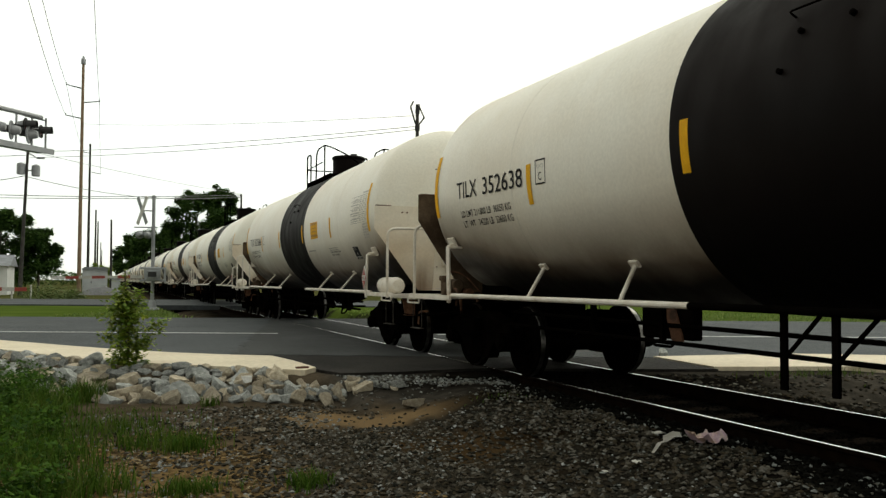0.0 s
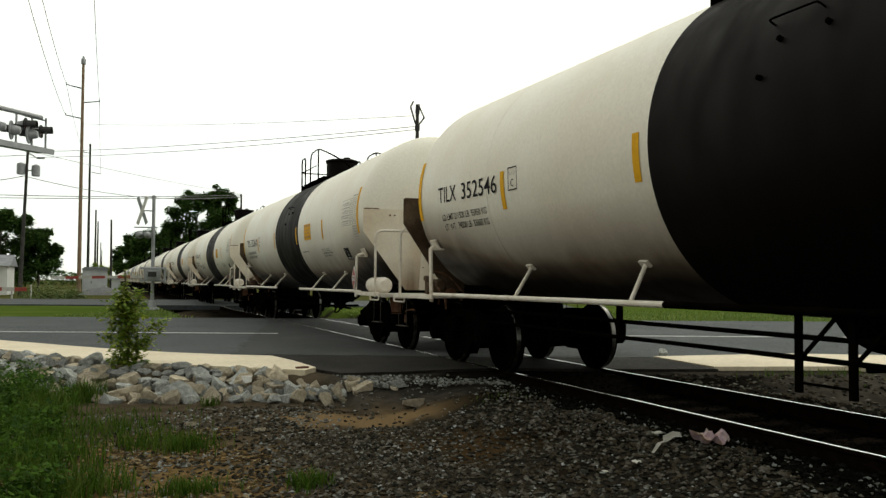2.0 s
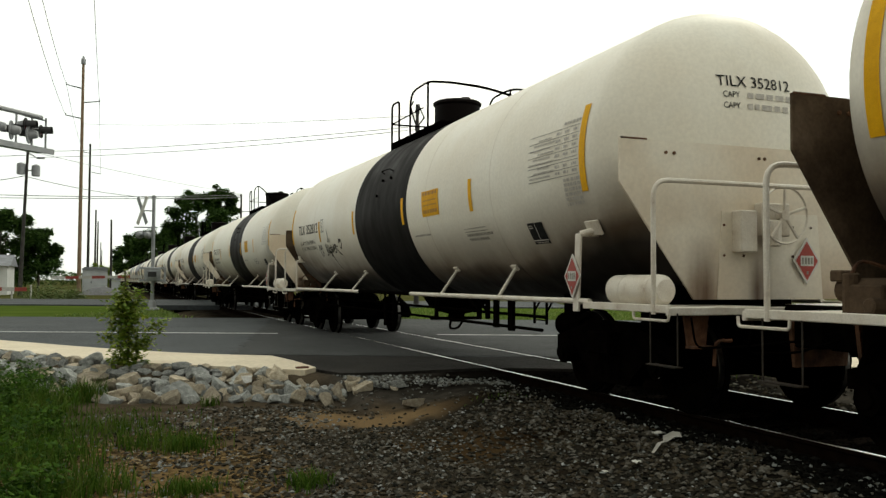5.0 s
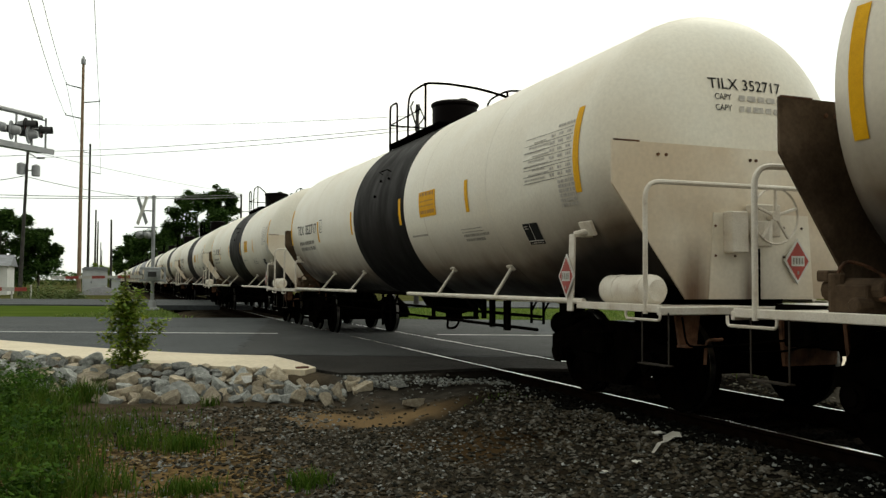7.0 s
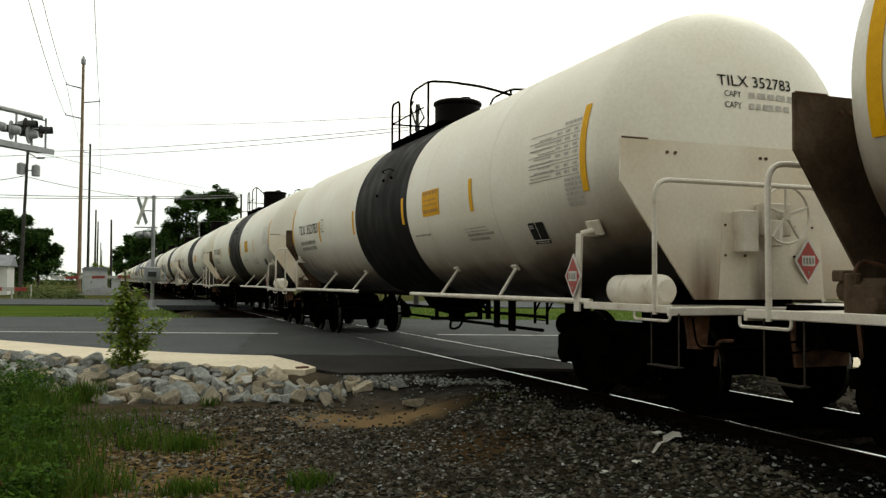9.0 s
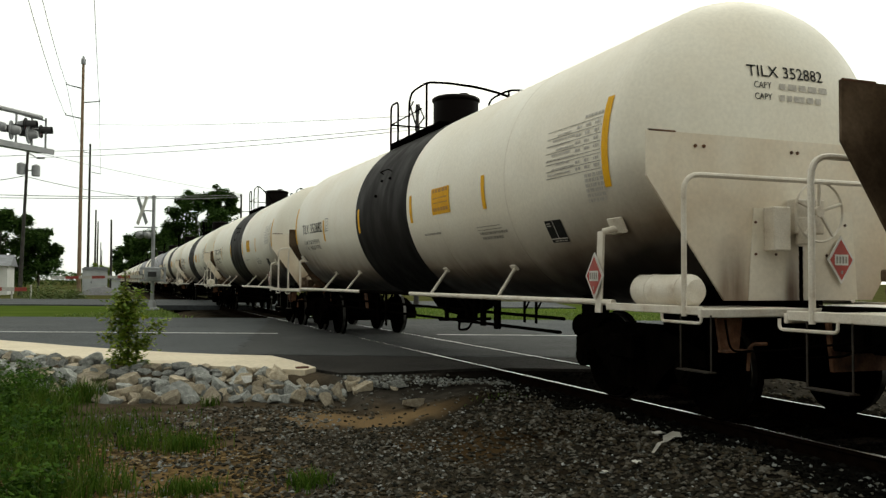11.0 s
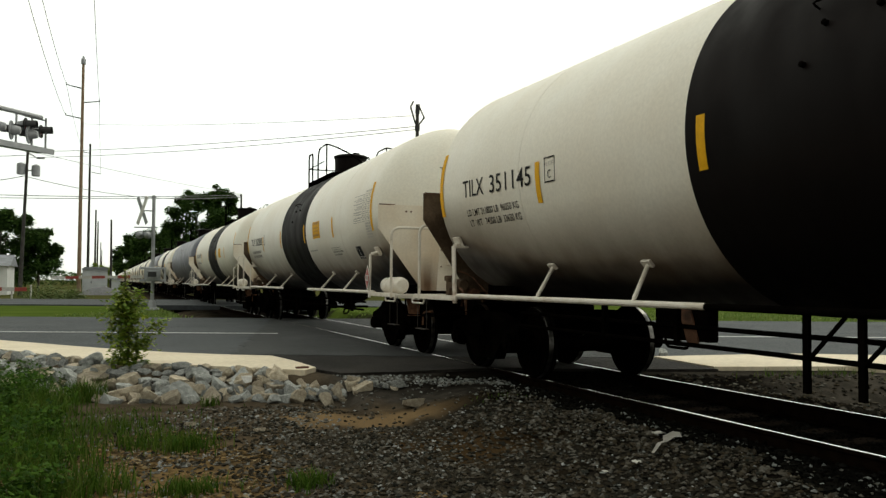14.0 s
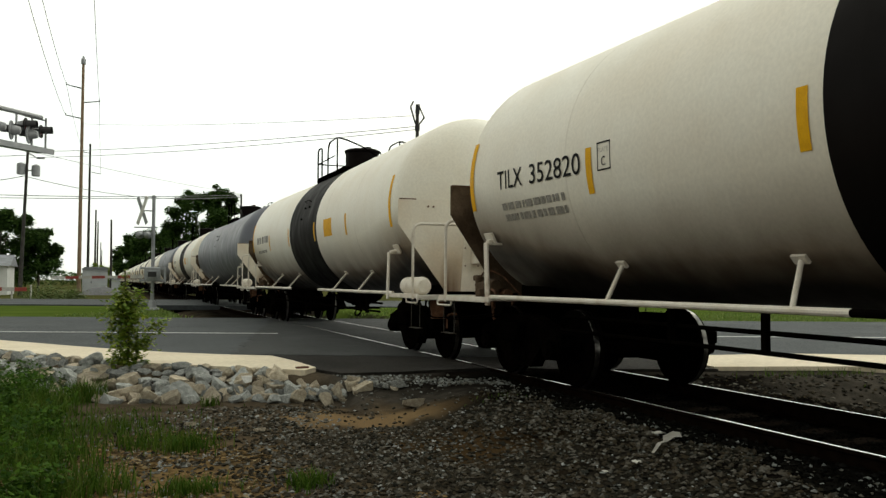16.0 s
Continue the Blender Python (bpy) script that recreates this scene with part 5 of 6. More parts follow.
tree("tree", 12.0, 130, 15.0, 4.2, 190, 0.42, 1, ((-2.0, 11.2, 1.9), (-0.4, 12.6, 2.1), (1.2, 13.0, 1.7), (-3.0, 8.8, 1.6), (0.4, 9.2, 2.6), (-1.0, 5.6, 2.8), (2.4, 6.4, 2.6), (-3.2, 4.4, 2.0), (3.0, 10.2, 1.8)))
tree("tree", 16.0, 134, 15.8, 2.9, 190, 0.42, 2, ((-0.4, 14.6, 1.35), (0.9, 13.9, 1.3), (1.6, 12.4, 1.2), (-0.8, 12.6, 1.3), (0.4, 10.4, 2.1), (0.8, 7.6, 2.3), (-1.2, 6.4, 2.2)))
tree("tree", 14.0, 200, 12.4, 5.2, 110, 0.62, 3)
tree("tree", 13.6, 280, 17.6, 6.2, 110, 0.85, 4)
tree("tree", 13.4, 430, 24.0, 8.0, 100, 1.2, 8)
tree("tree", 13.0, 600, 25.0, 8.5, 90, 1.5, 10)
tree("tree", -9.4, 92, 8.2, 3.4, 190, 0.34, 5, ((-1.6, 6.6, 1.5), (0.2, 6.9, 1.3), (1.5, 6.5, 1.2), (-2.6, 4.6, 1.7), (0.4, 4.6, 1.9), (2.4, 4.8, 1.5), (-1.0, 2.6, 1.8), (1.6, 2.6, 1.8)))
tree("tree", -6.2, 95, 7.0, 2.2, 190, 0.32, 6, ((-0.8, 5.6, 1.1), (0.5, 5.4, 1.0), (1.4, 4.2, 0.9), (-0.6, 3.8, 1.3), (0.8, 2.9, 1.2), (-1.2, 2.2, 1.2)))
tree("tree", -13.5, 100, 9.0, 4.0, 90, 0.5, 7)
tree("tree", -1.6, 210, 5.0, 3.0, 30, 0.5, 9, (), "pale green tree beside the distant track", "sapling_leaf")
hedge_leaves = []
rng = random.Random(41)
for _ in range(5200):
    x, y = rng.uniform(-60, -2), 235 + rng.uniform(-6, 6)
    top = 3.2 + 1.6 * noise.noise((x * 0.12, 3, 0)) + 0.8 * noise.noise((x * 0.5, 1, 0))
    hedge_leaves.append(leaf(rng, Vector((x, y, rng.uniform(0, 1) ** 0.6 * top)), rng.uniform(0.5, 1.0)))
scatter("far_trees", hedge_leaves, M["tree_leaf"], "low belt of distant green trees", "trees")
bush = []
for cx, cy, r, h in ((-3.3, 62, 1.3, 1.0), (-4.6, 66, 1.2, 0.9), (-2.0, 64, 0.8, 0.6)):
    for _ in range(800):
        d = Vector((rng.gauss(0, 0.5) * r, rng.gauss(0, 0.5) * r, abs(rng.gauss(0, 0.5)) * h))
        bush.append(leaf(rng, Vector((cx, cy, 0)) + d, rng.uniform(0.08, 0.2)))
scatter("scrub", bush, islands("scrub_leaves", [(0.05, 0.09, 0.02), (0.09, 0.13, 0.03), (0.12, 0.15, 0.05)], 0.7, 0.3), "low green scrub beside the signal hut", "scrub")

# the sapling behind the stones: a leafy upright stem, a thin leader and one long side branch
sap = new("sapling")
sap.location = (0.33, 13.75, -0.08)
rng = random.Random(52)
bm = bmesh.new()
pipe(bm, [(0, 0, -0.1), (0.01, 0, 0.4), (-0.03, 0.01, 0.9), (-0.06, 0, 1.46)], 0.014, 6)
leaves_ = []
for z0, dx, dy, dz, n, r in ((0.22, 0.30, 0.05, 0.24, 150, 0.07), (0.30, 0.46, 0.05, 0.32, 70, 0.055), (0.50, 0.60, 0.02, 0.26, 36, 0.04), (0.12, -0.22, 0.1, 0.10, 60, 0.06), (0.06, 0.20, -0.1, 0.10, 60, 0.06), (0.20, -0.14, -0.2, 0.22, 70, 0.07),
                             (0.40, -0.20, 0.1, 0.22, 90, 0.075), (0.55, 0.14, -0.12, 0.20, 100, 0.08), (0.62, -0.16, 0.12, 0.22, 100, 0.08), (0.75, 0.16, 0.1, 0.16, 80, 0.07), (0.80, -0.18, -0.1, 0.18, 80, 0.07), (0.90, 0.20, 0.0, 0.14, 46, 0.05),
                             (0.95, -0.14, 0.08, 0.14, 50, 0.05), (1.05, 0.28, 0.05, 0.14, 22, 0.035), (1.08, -0.08, -0.06, 0.14, 30, 0.04), (0.35, -0.36, 0.05, 0.16, 24, 0.04), (0.62, -0.34, -0.05, 0.18, 20, 0.035)):
    p0 = Vector((-0.04 * z0, 0, z0))
    p1 = p0 + Vector((dx, dy, dz))
    rod(bm, p0, p1, 0.006, 5, 0.002)
    for _ in range(int(n * 1.6)):
        t = 0.1 + 0.95 * rng.random() ** 0.8
        p = p0.lerp(p1, t) + Vector((rng.gauss(0, r), rng.gauss(0, r), rng.gauss(0, r)))
        leaves_.append(leaf(rng, p, rng.uniform(0.05, 0.10), 0.5))
for _ in range(600):
    z = 0.08 + 1.06 * rng.random() ** 1.2
    leaves_.append(leaf(rng, Vector((-0.04 * z + rng.gauss(0, 0.075), rng.gauss(0, 0.07), z)), rng.uniform(0.05, 0.10)))
for _ in range(70):
    z = rng.uniform(1.1, 1.52)
    leaves_.append(leaf(rng, Vector((-0.05 + rng.gauss(0, 0.022), rng.gauss(0, 0.022), z)), rng.uniform(0.04, 0.07)))
part("stem", bm, M["bark"], sap)
verts, faces = [], []
for pts, fcs in leaves_:
    k = len(verts)
    verts += pts
    faces += [tuple(i + k for i in f) for f in fcs]
me = bpy.data.meshes.new("foliage")
me.from_pydata(verts, [], faces)
me.materials.append(M["sapling_leaf"])
fol = new("foliage", me)
fol.parent = sap
tagged(fol, kind="stuff")
tagged(sap, "slender bright green sapling growing behind the stones", "sapling")


# ---------------------------------------------------------------- crossing signals
M["pole_wood"] = noisy("weathered_pole", [(0.3, (0.20, 0.13, 0.08)), (0.7, (0.31, 0.22, 0.14))], 2, 0.9, bump=0.4, fine=0.2)
M["pole_dark"] = noisy("dark_pole", [(0.3, (0.025, 0.023, 0.02)), (0.7, (0.055, 0.05, 0.045))], 2, 0.9, bump=0.4, fine=0.2)
M["galv"] = noisy("galvanised_steel", [(0.3, (0.34, 0.35, 0.36)), (0.7, (0.24, 0.25, 0.26))], 5, 0.5, 0.3, bump=0.1, fine=0.1)
M["lamp_black"] = noisy("black_lamp_hood", [(0.3, (0.012, 0.012, 0.012)), (0.7, (0.022, 0.022, 0.022))], 9, 0.6)
M["wire"] = noisy("grey_cable", [(0.3, (0.14, 0.14, 0.145)), (0.7, (0.2, 0.2, 0.2))], 3, 0.7)
M["hut"] = noisy("silver_sheet_metal", [(0.3, (0.50, 0.52, 0.53)), (0.7, (0.40, 0.42, 0.43))], 1.5, 0.45, 0.2, bump=0.1, fine=0.05)
M["siding"] = noisy("white_siding", [(0.3, (0.70, 0.70, 0.68)), (0.7, (0.6, 0.6, 0.58))], 1.2, 0.7, fine=0.05)
M["roof"] = noisy("grey_roof", [(0.3, (0.22, 0.23, 0.25)), (0.7, (0.15, 0.16, 0.17))], 2, 0.8, fine=0.15)
M["lens"] = noisy("dark_red_lens", [(0.3, (0.10, 0.01, 0.01)), (0.7, (0.06, 0.006, 0.006))], 4, 0.2)


M["gate_red"] = noisy("faded_gate_red", [(0.3, (0.30, 0.035, 0.025)), (0.7, (0.22, 0.03, 0.022))], 6, 0.6)
M["gate_white"] = noisy("dirty_gate_white", [(0.3, (0.50, 0.49, 0.46)), (0.7, (0.38, 0.37, 0.34))], 6, 0.6)


def flasher(parent, x, y, z, turn, size=0.30, board_mat="lamp_black"):
    """A hooded flashing light with its round backboard; turn: the way it faces, degrees from +x."""
    m = Matrix.Translation((x, y, z)) @ Matrix.Rotation(radians(turn), 4, "Z")
    bm = bmesh.new()
    lathe(bm, [(-0.02, size * 0.98), (0.0, size), (0.012, size), (0.016, size * 0.4)], "x", 24)
    bm.transform(m)
    board = part("backboard", bm, M[board_mat], parent, smooth=True)
    bm = bmesh.new()
    lathe(bm, [(-0.26, 0.05), (-0.24, 0.10), (-0.10, 0.14), (-0.01, 0.15)], "x", 16)
    bm.transform(m)
    part("lamp_body", bm, M["galv"], board, smooth=True)
    bm = bmesh.new()
    rim = []
    for k in range(13):
        a = radians(-20 + 220 * k / 12)
        rim.append((math.cos(a) * 0.15, math.sin(a) * 0.15))
    lo = [bm.verts.new((0.01, u, v)) for u, v in rim]
    hi = [bm.verts.new((0.30, u * 0.95, v * 0.95 + 0.01)) for u, v in rim]
    lo2 = [bm.verts.new((0.01, u * 0.94, v * 0.94)) for u, v in rim]
    hi2 = [bm.verts.new((0.30, u * 0.89, v * 0.89 + 0.01)) for u, v in rim]
    for k in range(12):
        bm.faces.new((lo[k], lo[k + 1], hi[k + 1], hi[k]))
        bm.faces.new((lo2[k], hi2[k], hi2[k + 1], lo2[k + 1]))
        bm.faces.new((hi[k], hi[k + 1], hi2[k + 1], hi2[k]))
    bm.transform(m)
    part("hood", bm, M["lamp_black"], board)
    bm = bmesh.new()
    lathe(bm, [(0.012, 0.14), (0.03, 0.12), (0.04, 0.02)], "x", 16)
    bm.transform(m)
    part("lens", bm, M["lens"], board, "dark red lamp lens", smooth=True)


def gate_arm(parent, p0, p1, w0, w1, stripe=0.62):
    """A tapering barrier arm in red and white stripes."""
    p0, p1 = Vector(p0), Vector(p1)
    d = p1 - p0
    n = max(2, int(d.length / stripe))
    side = Vector((-d.y, d.x, 0)).normalized() * 0.03
    for k in range(n):
        a, b = p0 + d * k / n, p0 + d * (k + 1) / n
        wa, wb = w0 + (w1 - w0) * k / n, w0 + (w1 - w0) * (k + 1) / n
        bm = bmesh.new()
        vs = []
        for p, w in ((a, wa), (b, wb)):
            vs += [bm.verts.new(p + s * side + Vector((0, 0, z * w / 2))) for s, z in ((-1, -1), (1, -1), (1, 1), (-1, 1))]
        for f in ((0, 1, 2, 3), (7, 6, 5, 4), (0, 4, 5, 1), (1, 5, 6, 2), (2, 6, 7, 3), (3, 7, 4, 0)):
            bm.faces.new([vs[i] for i in f])
        part("arm_stripe", bm, M["gate_red"] if k % 2 else M["gate_white"], parent, "red stripe" if k % 2 else "white stripe")


def crossing_signal():
    """Mast with crossbuck, flashers and a lowered gate, on the far side of the road."""
    root = new("crossing_signal")
    x, y = 1.88, 39.2
    bm = bmesh.new()
    rod(bm, (x, y, 0.0), (x, y, 4.82), 0.075, 14)
    lathe(bm, [(4.80, 0.10), (4.86, 0.10), (4.90, 0.04)], "z", 14, (x, y, 0))
    part("mast", bm, M["galv"], root, smooth=True)
    bm = bmesh.new()
    lathe(bm, [(-0.02, 0.30), (0.05, 0.30), (0.08, 0.20), (0.34, 0.13), (0.4, 0.09)], "z", 4, (x, y, 0))
    part("mast_base", bm, M["galv"], root)
    for s, mt in ((1, "plate"), (-1, "galv")):
        bm = bmesh.new()
        box(bm, 0, 0, 0, 0.20, 0.02, 1.34)
        bm.transform(Matrix.Translation((1.41, y - 0.12 - 0.015 * s, 4.22)) @ Matrix.Rotation(radians(-58), 4, "Z") @ Matrix.Rotation(radians(30 * s), 4, "Y"))
        part("crossbuck_blade", bm, M[mt], root)
    bm = bmesh.new()
    rod(bm, (1.43, y - 0.08, 4.22), (x, y, 4.22), 0.03, 8)
    rod(bm, (1.10, y, 3.50), (2.05, y, 3.52), 0.03, 8)
    part("lamp_bracket", bm, M["galv"], root)
    for fx in (1.33, 1.65):
        flasher(root, fx, y - 0.1, 3.18, 70, 0.18, "roof")
    bm = bmesh.new()
    box(bm, 1.86, y - 0.2, 1.52, 0.66, 0.40, 0.56)
    box(bm, 1.86, y - 0.42, 1.50, 0.46, 0.05, 0.34)
    part("gate_mechanism", bm, M["galv"], root, bevel=0.03)
    bm = bmesh.new()
    box(bm, 1.84, y - 0.455, 1.50, 0.34, 0.02, 0.22)
    part("inspection_opening", bm, M["lamp_black"], root, "dark inspection opening")
    bm = bmesh.new()
    for zz in (1.24, 1.76):
        box(bm, 1.86, y - 0.32, zz, 1.05, 0.05, 0.10)
    box(bm, 2.36, y - 0.32, 1.48, 0.10, 0.06, 0.66)
    part("counterweight_frame", bm, M["galv"], root, bevel=0.01)
    gate_arm(root, (1.45, y - 0.35, 1.40), (-2.0, 38.0, 1.33), 0.13, 0.10, 0.45)
    tagged(root, "silver level-crossing mast with crossbuck, flashers and lowered striped gate", "crossing signal")


def barricade():
    """A low barricade of striped boards on posts, across the end of the side lane."""
    root = new("barricade")
    p0, p1 = Vector((-13.3, 58.7, 0.77)), Vector((-4.9, 64.3, 0.60))
    gate_arm(root, p0, p1, 0.27, 0.25, 0.83)
    for f in (0.08, 0.36, 0.64, 0.9, 1.03):
        p = p0.lerp(p1, f)
        bm = bmesh.new()
        rod(bm, (p.x, p.y + 0.1, -0.05), (p.x, p.y + 0.1, p.z + (0.30 if f > 1 else 0.05)), 0.06, 10)
        part("post", bm, M["gate_white"], root, "white post", smooth=True)
    tagged(root, "red and white striped road barricade on low white posts", "barricade")


def cantilever():
    """The end of a signal cantilever: two chords, walkway, posts and flashers."""
    root = new("signal_cantilever")
    a, b = Vector((-9.2, 19.0, 0)), Vector((-1.72, 28.0, 0))

    def at(f, z):
        p = a.lerp(b, f)
        return (p.x, p.y, z)
    for z0, z1, r in ((6.02, 5.98, 0.07),):
        bm = bmesh.new()
        rod(bm, at(0, 6.0), at(0.985, 5.99), r, 10)
        part("upper_chord", bm, M["galv"], root, smooth=True)
    bm = bmesh.new()
    d = (b - a).normalized()
    turn = Matrix.Rotation(math.atan2(d.y, d.x), 4, "Z")
    c = (a + b) / 2
    box(bm, c.x, c.y, 5.0, (b - a).length, 0.62, 0.06, turn)
    box(bm, c.x + d.y * 0.31, c.y - d.x * 0.31, 4.98, (b - a).length, 0.05, 0.16, turn)
    part("walkway", bm, M["galv"], root)
    for f in (0.70, 0.82, 0.905, 0.955, 1.0):
        bm = bmesh.new()
        rod(bm, at(f, 4.95), at(f, 6.0), 0.03, 8)
        part("post", bm, M["galv"], root)
    bm = bmesh.new()
    rod(bm, at(0.93, 5.93), at(1.0, 5.93), 0.022, 6)
    rod(bm, at(0.90, 5.62), at(1.0, 5.60), 0.03, 6)
    part("end_rail", bm, M["lamp_black"], root)
    for f, turn_, sz, mt, z in ((0.985, -12, 0.20, "lamp_black", 5.58), (0.945, 168, 0.27, "galv", 5.42), (0.935, -12, 0.22, "lamp_black", 5.66), (0.89, 172, 0.27, "galv", 5.44), (0.845, 172, 0.27, "galv", 5.46), (0.79, 172, 0.27, "galv", 5.46)):
        p = at(f, z)
        flasher(root, p[0], p[1], p[2], turn_, sz, mt)
    bm = bmesh.new()
    lathe(bm, [(-0.1, 0.3), (0.0, 0.3), (0.05, 0.20), (6.1, 0.16), (6.15, 0.05)], "z", 16, (a.x, a.y, 0))
    part("mast", bm, M["galv"], root, smooth=True)
    bm = bmesh.new()
    rod(bm, at(0.935, 4.92), (at(0.97, 0)[0], at(0.97, 0)[1], 4.80), 0.02, 6)
    box(bm, at(0.985, 0)[0], at(0.985, 0)[1], 4.80, 0.22, 0.05, 0.05)
    part("bell_bracket", bm, M["galv"], root)
    tagged(root, "grey steel signal cantilever with flashing-light units over the road", "signal cantilever")


crossing_signal()
barricade()
cantilever()


# ---------------------------------------------------------------- poles and wires
def pole(x, y, h, r, material, arms=(), base_x=None, label="", category="utility pole"):
    root = new("utility_pole")
    bx = x if base_x is None else base_x
    bm = bmesh.new()
    rod(bm, (bx, y, -0.3), (x, y, h), r, 12, r * 0.62)
    part("shaft", bm, material, root, smooth=True)
    for x0, z0, x1, z1 in arms:
        bm = bmesh.new()
        rod(bm, (x0, y, z0), (x1, y, z1), r * 0.30, 8, r * 0.22)
        part("crossarm", bm, M["pole_dark"], root)
        bm = bmesh.new()
        lathe(bm, [(z1, 0.04), (z1 + 0.05, 0.06), (z1 + 0.12, 0.06), (z1 + 0.16, 0.08), (z1 + 0.22, 0.03)], "z", 10, (x1, y, 0))
        part("insulator", bm, M["alu"], root, smooth=True)
    return tagged(root, label or "tall weathered utility pole standing beside the track", category, "line poles along the track"), root


p1, _ = pole(-2.62, 100, 25.0, 0.22, M["pole_wood"], ((-2.7, 21.70, -4.24, 22.0), (-2.55, 20.2, -0.95, 20.44), (-2.7, 18.47, -4.26, 18.74)))
bm = bmesh.new()
lathe(bm, [(24.3, 0.19), (24.35, 0.24), (24.85, 0.24), (25.0, 0.12), (25.2, 0.08)], "z", 12, (-2.62, 100, 0))
part("pole_top", bm, M["alu"], p1, smooth=True)
pole(-2.66, 150, 23.1, 0.24, M["pole_dark"], ((-2.7, 18.6, -1.0, 18.3), (-2.7, 21.6, -3.6, 21.7)))
pole(-3.0, 280, 22.3, 0.36, M["pole_dark"])
pole(-2.85, 340, 22.6, 0.36, M["pole_dark"])
pole(-2.5, 480, 20.6, 0.36, M["pole_dark"])
pole(-2.4, 600, 20.6, 0.36, M["pole_dark"])
pole(0.53, 110, 8.4, 0.17, M["pole_dark"], base_x=0.62)
pole(12.78, 90, 10.1, 0.15, M["pole_dark"], ((12.7, 8.3, 14.0, 8.35),))
tp, _ = pole(-5.85, 75, 11.4, 0.16, M["pole_dark"], base_x=-6.2, label="dark utility pole with two transformer cans")
for x, z in ((-6.30, 9.9), (-5.25, 9.8)):
    bm = bmesh.new()
    lathe(bm, [(z - 0.45, 0.2), (z - 0.42, 0.32), (z + 0.38, 0.32), (z + 0.42, 0.25), (z + 0.5, 0.1)], "z", 16, (x, 75, 0))
    rod(bm, (x, 75, z), (-5.8, 75, z), 0.06, 6)
    part("transformer", bm, M["alu"], tp, "grey transformer can", smooth=True)
rp, _ = pole(15.85, 44.9, 10.6, 0.15, M["pole_dark"], label="dark utility pole with a cluster of line hardware at its top")
bm = bmesh.new()
rod(bm, (15.75, 44.9, 9.9), (15.45, 44.9, 10.85), 0.05, 8)
rod(bm, (15.45, 44.9, 10.85), (15.62, 44.9, 11.15), 0.05, 8)
rod(bm, (15.95, 44.9, 9.9), (16.25, 44.9, 10.3), 0.045, 8)
rod(bm, (16.25, 44.9, 10.3), (15.95, 44.9, 10.9), 0.045, 8)
rod(bm, (15.85, 44.9, 10.5), (15.88, 44.9, 11.0), 0.13, 10)
rod(bm, (15.85, 44.9, 9.55), (15.85, 44.9, 9.85), 0.14, 10)
part("line_hardware", bm, M["lamp_black"], rp)


def cable(p0, p1, sag, r=0.012):
    p0, p1 = Vector(p0), Vector(p1)
    bm = bmesh.new()
    pts = []
    for k in range(17):
        f = k / 16
        p = p0.lerp(p1, f)
        p.z -= 4 * sag * f * (1 - f)
        pts.append(p)
    pipe(bm, pts, r, 5)
    tagged(part("overhead_cable", bm, M["wire"]), "thin grey overhead cable against the sky", "cable", "overhead cables")


pole(-13.5, 72, 10.2, 0.16, M["pole_dark"])
for p0, p1, sag, r in (((-13.5, 72, 7.5), (12.78, 90, 10.0), 0.25, 0.034), ((-13.5, 72, 7.2), (12.78, 90, 9.75), 0.15, 0.03), ((-13.5, 72, 8.4), (-5.9, 75, 9.4), 0.4, 0.03), ((-5.9, 75, 9.3), (12.78, 90, 9.9), 0.9, 0.028), ((-13.5, 72, 10.1), (-5.85, 75, 11.0), 0.1, 0.026),
                      ((-5.85, 75, 11.25), (15.85, 44.9, 9.8), 0.25, 0.02), ((-5.85, 75, 10.8), (15.7, 44.9, 9.6), 0.3, 0.02), ((-5.85, 75, 11.35), (12.78, 90, 10.1), 0.2, 0.02), ((-2.62, 100, 17.9), (15.9, 44.9, 10.4), 0.3, 0.016),
                      ((-4.24, 100, 22.0), (-4.4, 18, 21.0), 1.5, 0.022), ((-0.95, 100, 20.44), (-1.0, 18, 20.2), 1.5, 0.022), ((-4.26, 100, 18.74), (-4.5, 18, 18.6), 1.5, 0.022),
                      ((-4.24, 100, 22.0), (-3.6, 150, 21.7), 0.8, 0.022), ((-0.95, 100, 20.44), (-1.0, 150, 18.3), 0.8, 0.022)):
    cable(p0, p1, sag, r)

# ---------------------------------------------------------------- signal hut, house
hut = new("signal_hut")
bm = bmesh.new()
box(bm, -0.88, 85, 1.12, 2.1, 1.8, 2.2)
part("wall", bm, M["hut"], hut, bevel=0.02)
bm = bmesh.new()
prism(bm, [(-2.05, 2.18), (0.30, 2.18), (0.02, 2.42), (-1.75, 2.42)], 83.95, 86.05)
part("roof", bm, M["roof"], hut)
bm = bmesh.new()
box(bm, -1.45, 84.08, 1.05, 0.75, 0.05, 1.85)
part("door", bm, M["hut"], hut, bevel=0.01)
bm = bmesh.new()
box(bm, -1.18, 84.03, 1.05, 0.05, 0.06, 0.16)
part("handle", bm, M["lamp_black"], hut)
tagged(hut, "silver metal signal hut with a grey roof", "signal hut")
cab = new("relay_cabinet")
bm = bmesh.new()
box(bm, 0.9, 84.5, 0.62, 0.76, 0.6, 1.42)
part("body", bm, M["hut"], cab, bevel=0.02)
bm = bmesh.new()
box(bm, 0.9, 84.5, 1.36, 0.86, 0.7, 0.08)
part("lid", bm, M["roof"], cab)
tagged(cab, "small silver relay cabinet beside the signal hut", "cabinet")
bm = bmesh.new()
bmesh.ops.create_grid(bm, x_segments=16, y_segments=8, size=1)
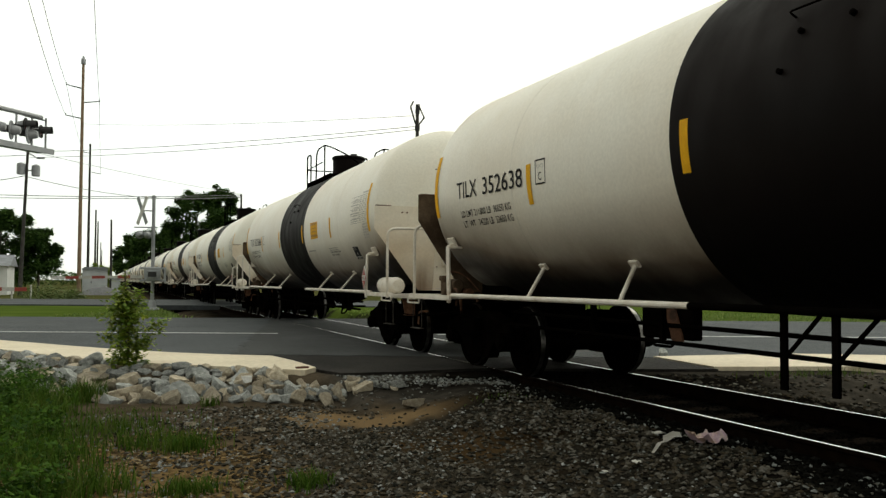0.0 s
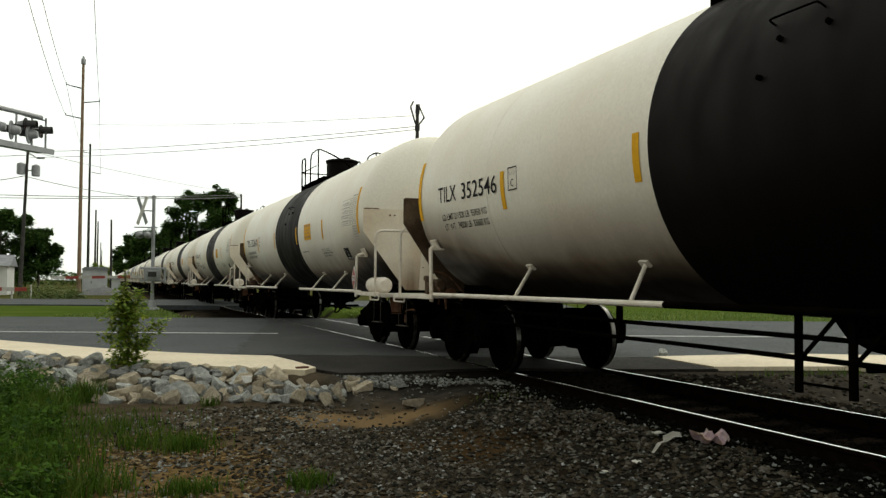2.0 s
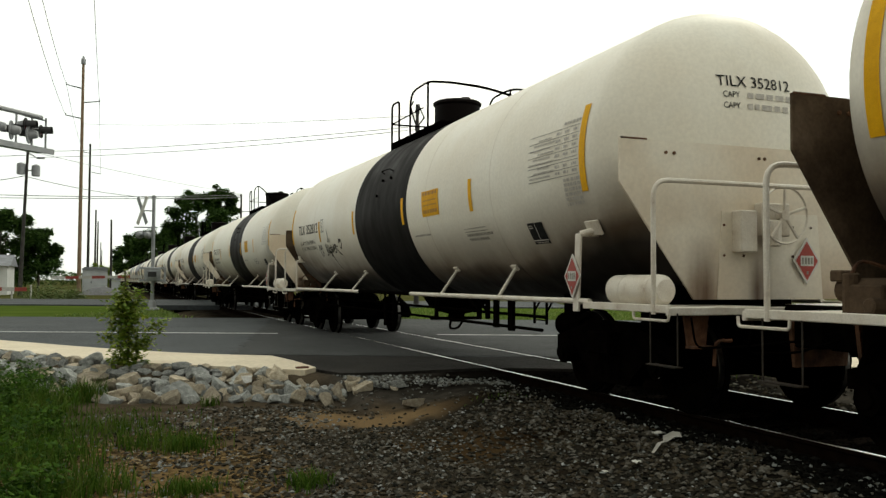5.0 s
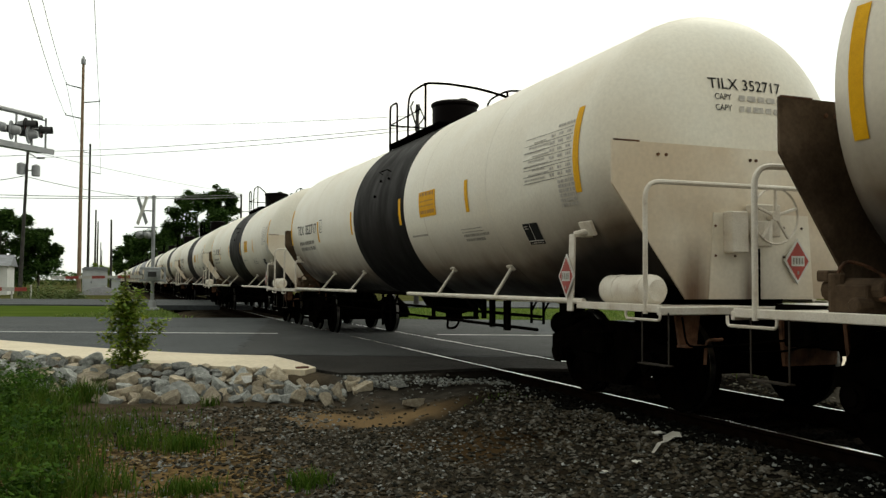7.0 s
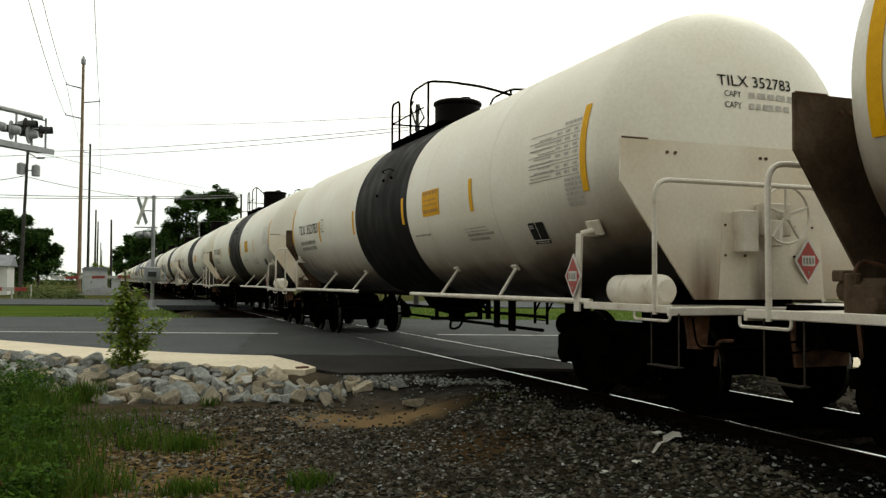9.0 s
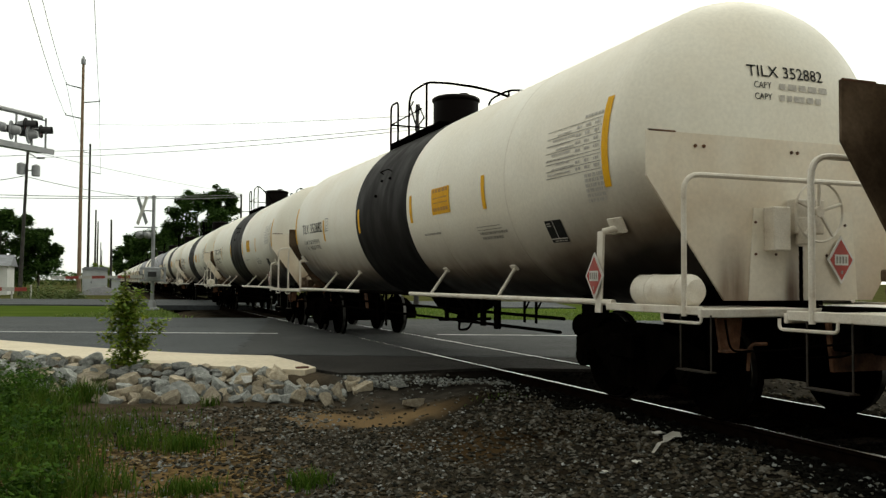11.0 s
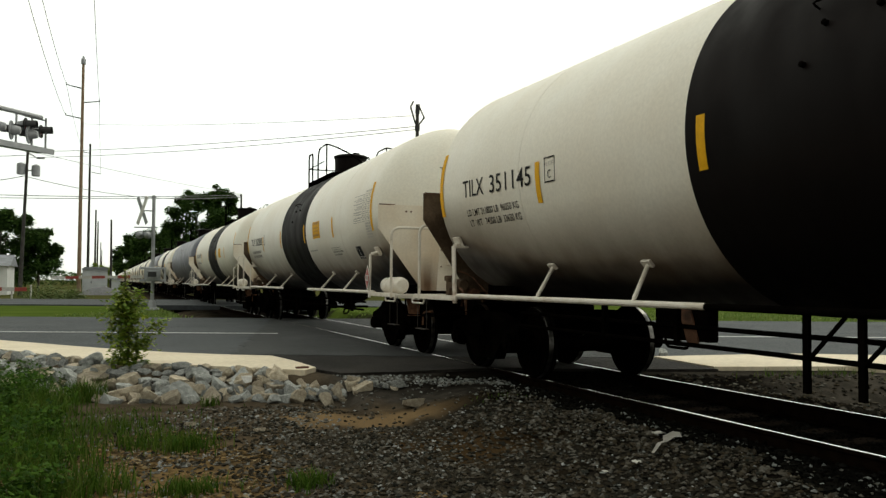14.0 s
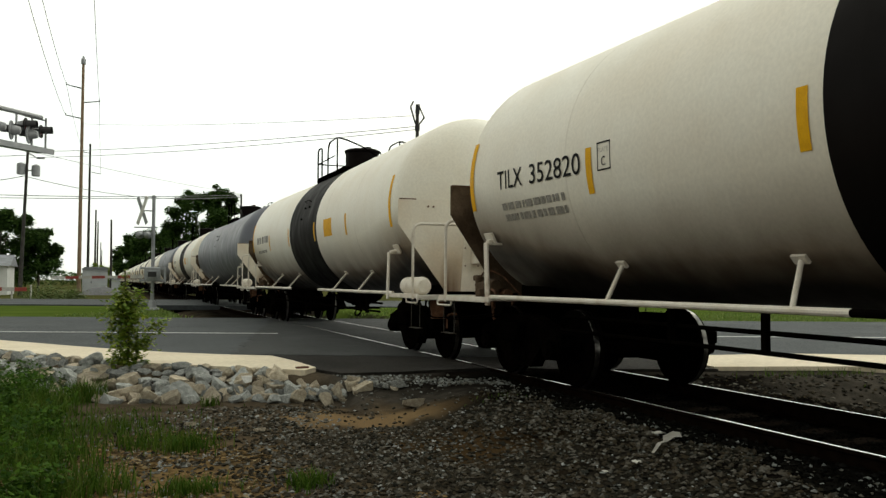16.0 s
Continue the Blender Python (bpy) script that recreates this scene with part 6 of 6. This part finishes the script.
for v in bm.verts:
    d = max(0, 1 - v.co.x ** 2 - v.co.y ** 2)
    v.co = Vector((-0.3 + v.co.x * 1.9, 80.5 + v.co.y * 1.6, -0.05 + 0.75 * d + 0.08 * noise.noise(v.co * 4) * (d > 0)))
tagged(part("gravel_heap", bm, noisy("grey_gravel_heap", [(0.3, (0.09, 0.09, 0.092)), (0.7, (0.16, 0.16, 0.165))], 6, 0.95, bump=0.8, fine=0.3), smooth=True), "low heap of grey gravel before the hut", "gravel heap")
house = new("house")
bm = bmesh.new()
box(bm, -12.75, 84, 1.2, 10.2, 6, 2.5)
part("wall", bm, M["siding"], house)
bm = bmesh.new()
prism(bm, [(80.6, 2.4), (87.4, 2.4), (84, 3.4)], -18.1, -7.4, "x")
part("roof", bm, M["roof"], house)
for x in (-9.2, -12.5):
    bm = bmesh.new()
    box(bm, x, 80.98, 1.6, 1.0, 0.06, 1.1)
    part("window", bm, M["lamp_black"], house)
tagged(house, "low white-sided house with a grey roof among trees", "house")

# far side lane beyond the turf
slab("lane", [road_pt(-60, 42.4), road_pt(5.5, 42.4), road_pt(5.5, 55), road_pt(-60, 55)], -0.2, 0.03, M["asphalt"], "grey side lane beyond the turf strip", "road")

# ---------------------------------------------------------------- litter by the track
M["rag"] = noisy("faded_brown_wrapper", [(0.35, (0.40, 0.27, 0.17)), (0.55, (0.42, 0.30, 0.36)), (0.7, (0.55, 0.45, 0.33))], 9, 0.6, fine=0.2)
M["paper"] = noisy("dirty_white_paper", [(0.3, (0.62, 0.60, 0.55)), (0.7, (0.45, 0.43, 0.38))], 14, 0.8, fine=0.1)


def crumpled(name, w, h, amp, seed, material, label, category):
    bm = bmesh.new()
    bmesh.ops.create_grid(bm, x_segments=9, y_segments=7, size=0.5)
    for v in bm.verts:
        k = noise.noise(Vector((v.co.x * 3 + seed, v.co.y * 3, 0)))
        e = 1 + 0.35 * noise.noise(Vector((v.co.x * 2 + seed, v.co.y * 5, 3)))
        v.co = Vector((v.co.x * w * e, v.co.y * h * e, amp * (0.7 + k + 0.5 * noise.noise(Vector((v.co.x * 7, v.co.y * 7, seed))))))
    bmesh.ops.solidify(bm, geom=bm.faces[:], thickness=0.002)
    return tagged(part(name, bm, material), label, category)


wrapper = crumpled("paper_wrapper", 0.25, 0.20, 0.08, 2.0, M["rag"], "crumpled brown and purple wrapper blowing along the ballast", "wrapper")
WRAP_Z = height(4.68, 5.98)
wrapper.location = (4.68, 5.98, WRAP_Z + 0.02)
for x, y, w, h, a, s in ((4.51, 6.44, 0.09, 0.05, 0.02, 5.0), (3.9, 5.85, 0.06, 0.07, 0.015, 8.0), (3.65, 5.9, 0.03, 0.05, 0.01, 9.0)):
    o = crumpled("paper_scrap", w, h, a, s, M["paper"], "small scrap of dirty white paper on the ballast", "paper scrap")
    o.location = (x, y, height(x, y) + 0.035)
bm = bmesh.new()
for k, (u, w) in enumerate(((0, 0.012), (0.14, 0.016), (0.26, 0.02), (0.34, 0.05), (0.44, 0.07), (0.5, 0.03))):
    for s in (-1, 1):
        z = height(4.10 + u, 5.96 + 0.7 * u) + 0.035 + 0.03 * (k % 2)
        bm.verts.new((4.10 + u - 0.5 * w * s, 5.92 + 0.75 * u + s * w, z))
bm.verts.ensure_lookup_table()
for k in range(5):
    bm.faces.new([bm.verts[i] for i in (2 * k, 2 * k + 1, 2 * k + 3, 2 * k + 2)])
bmesh.ops.solidify(bm, geom=bm.faces[:], thickness=0.004)
tagged(part("plastic_strip", bm, M["paper"]), "twisted strip of pale plastic on the ballast", "plastic strip")
o = tagged(new("white_stone", stones[1]), "pale stone lying on the road edge", "stone")
o.location, o.scale = (8.95, 12.6, 0.05), (0.09, 0.07, 0.09)


# ---------------------------------------------------------------- what moves
def motions():
    """The train rolls towards the camera and gathers speed; each wheelset turns with it."""
    times = [0.5 * k for k in range(33)]
    spin = [(k / 15, travelled(k / 15) / 0.4605) for k in range(241)]
    for i, car in enumerate(train):
        y0 = LEADING_Y + PITCH_CAR * i
        walk(car, [(t, pose(TRACK_X, y0 - travelled(t), 0)) for t in times])
        for ob in car.children:
            if ob.name.startswith("wheelset"):
                x, y, z = ob.location
                walk(ob, [(t, pose(x, y, z, math.degrees(a))) for t, a in spin])

    # the train's draught rolls the wrapper away along the rail
    rows = [(0.0, 4.98, 6.42, 0, 0), (1.2, 4.98, 6.42, 0, 0), (1.6, 5.00, 6.40, 14, 10), (1.9, 5.00, 6.40, 12, 15), (2.2, 4.99, 6.42, -6, 30), (2.6, 4.98, 6.42, 10, 45),
            (2.9, 4.98, 6.38, 22, 62), (3.1, 5.00, 6.32, 30, 80), (3.3, 5.02, 6.24, 46, 110), (3.5, 5.06, 5.72, 60, 170), (3.8, 5.08, 4.90, 20, 245), (4.1, 5.08, 4.1, 8, 320), (4.4, 5.08, 3.4, 0, 370), (16.0, 5.08, 3.4, 0, 370)]
    walk(wrapper, [(t, pose(x - 0.30, y - 0.44, WRAP_Z + 0.02 + (0.04 if rx > 40 else 0), rx, 0, rz)) for t, x, y, rx, rz in rows])


motions()
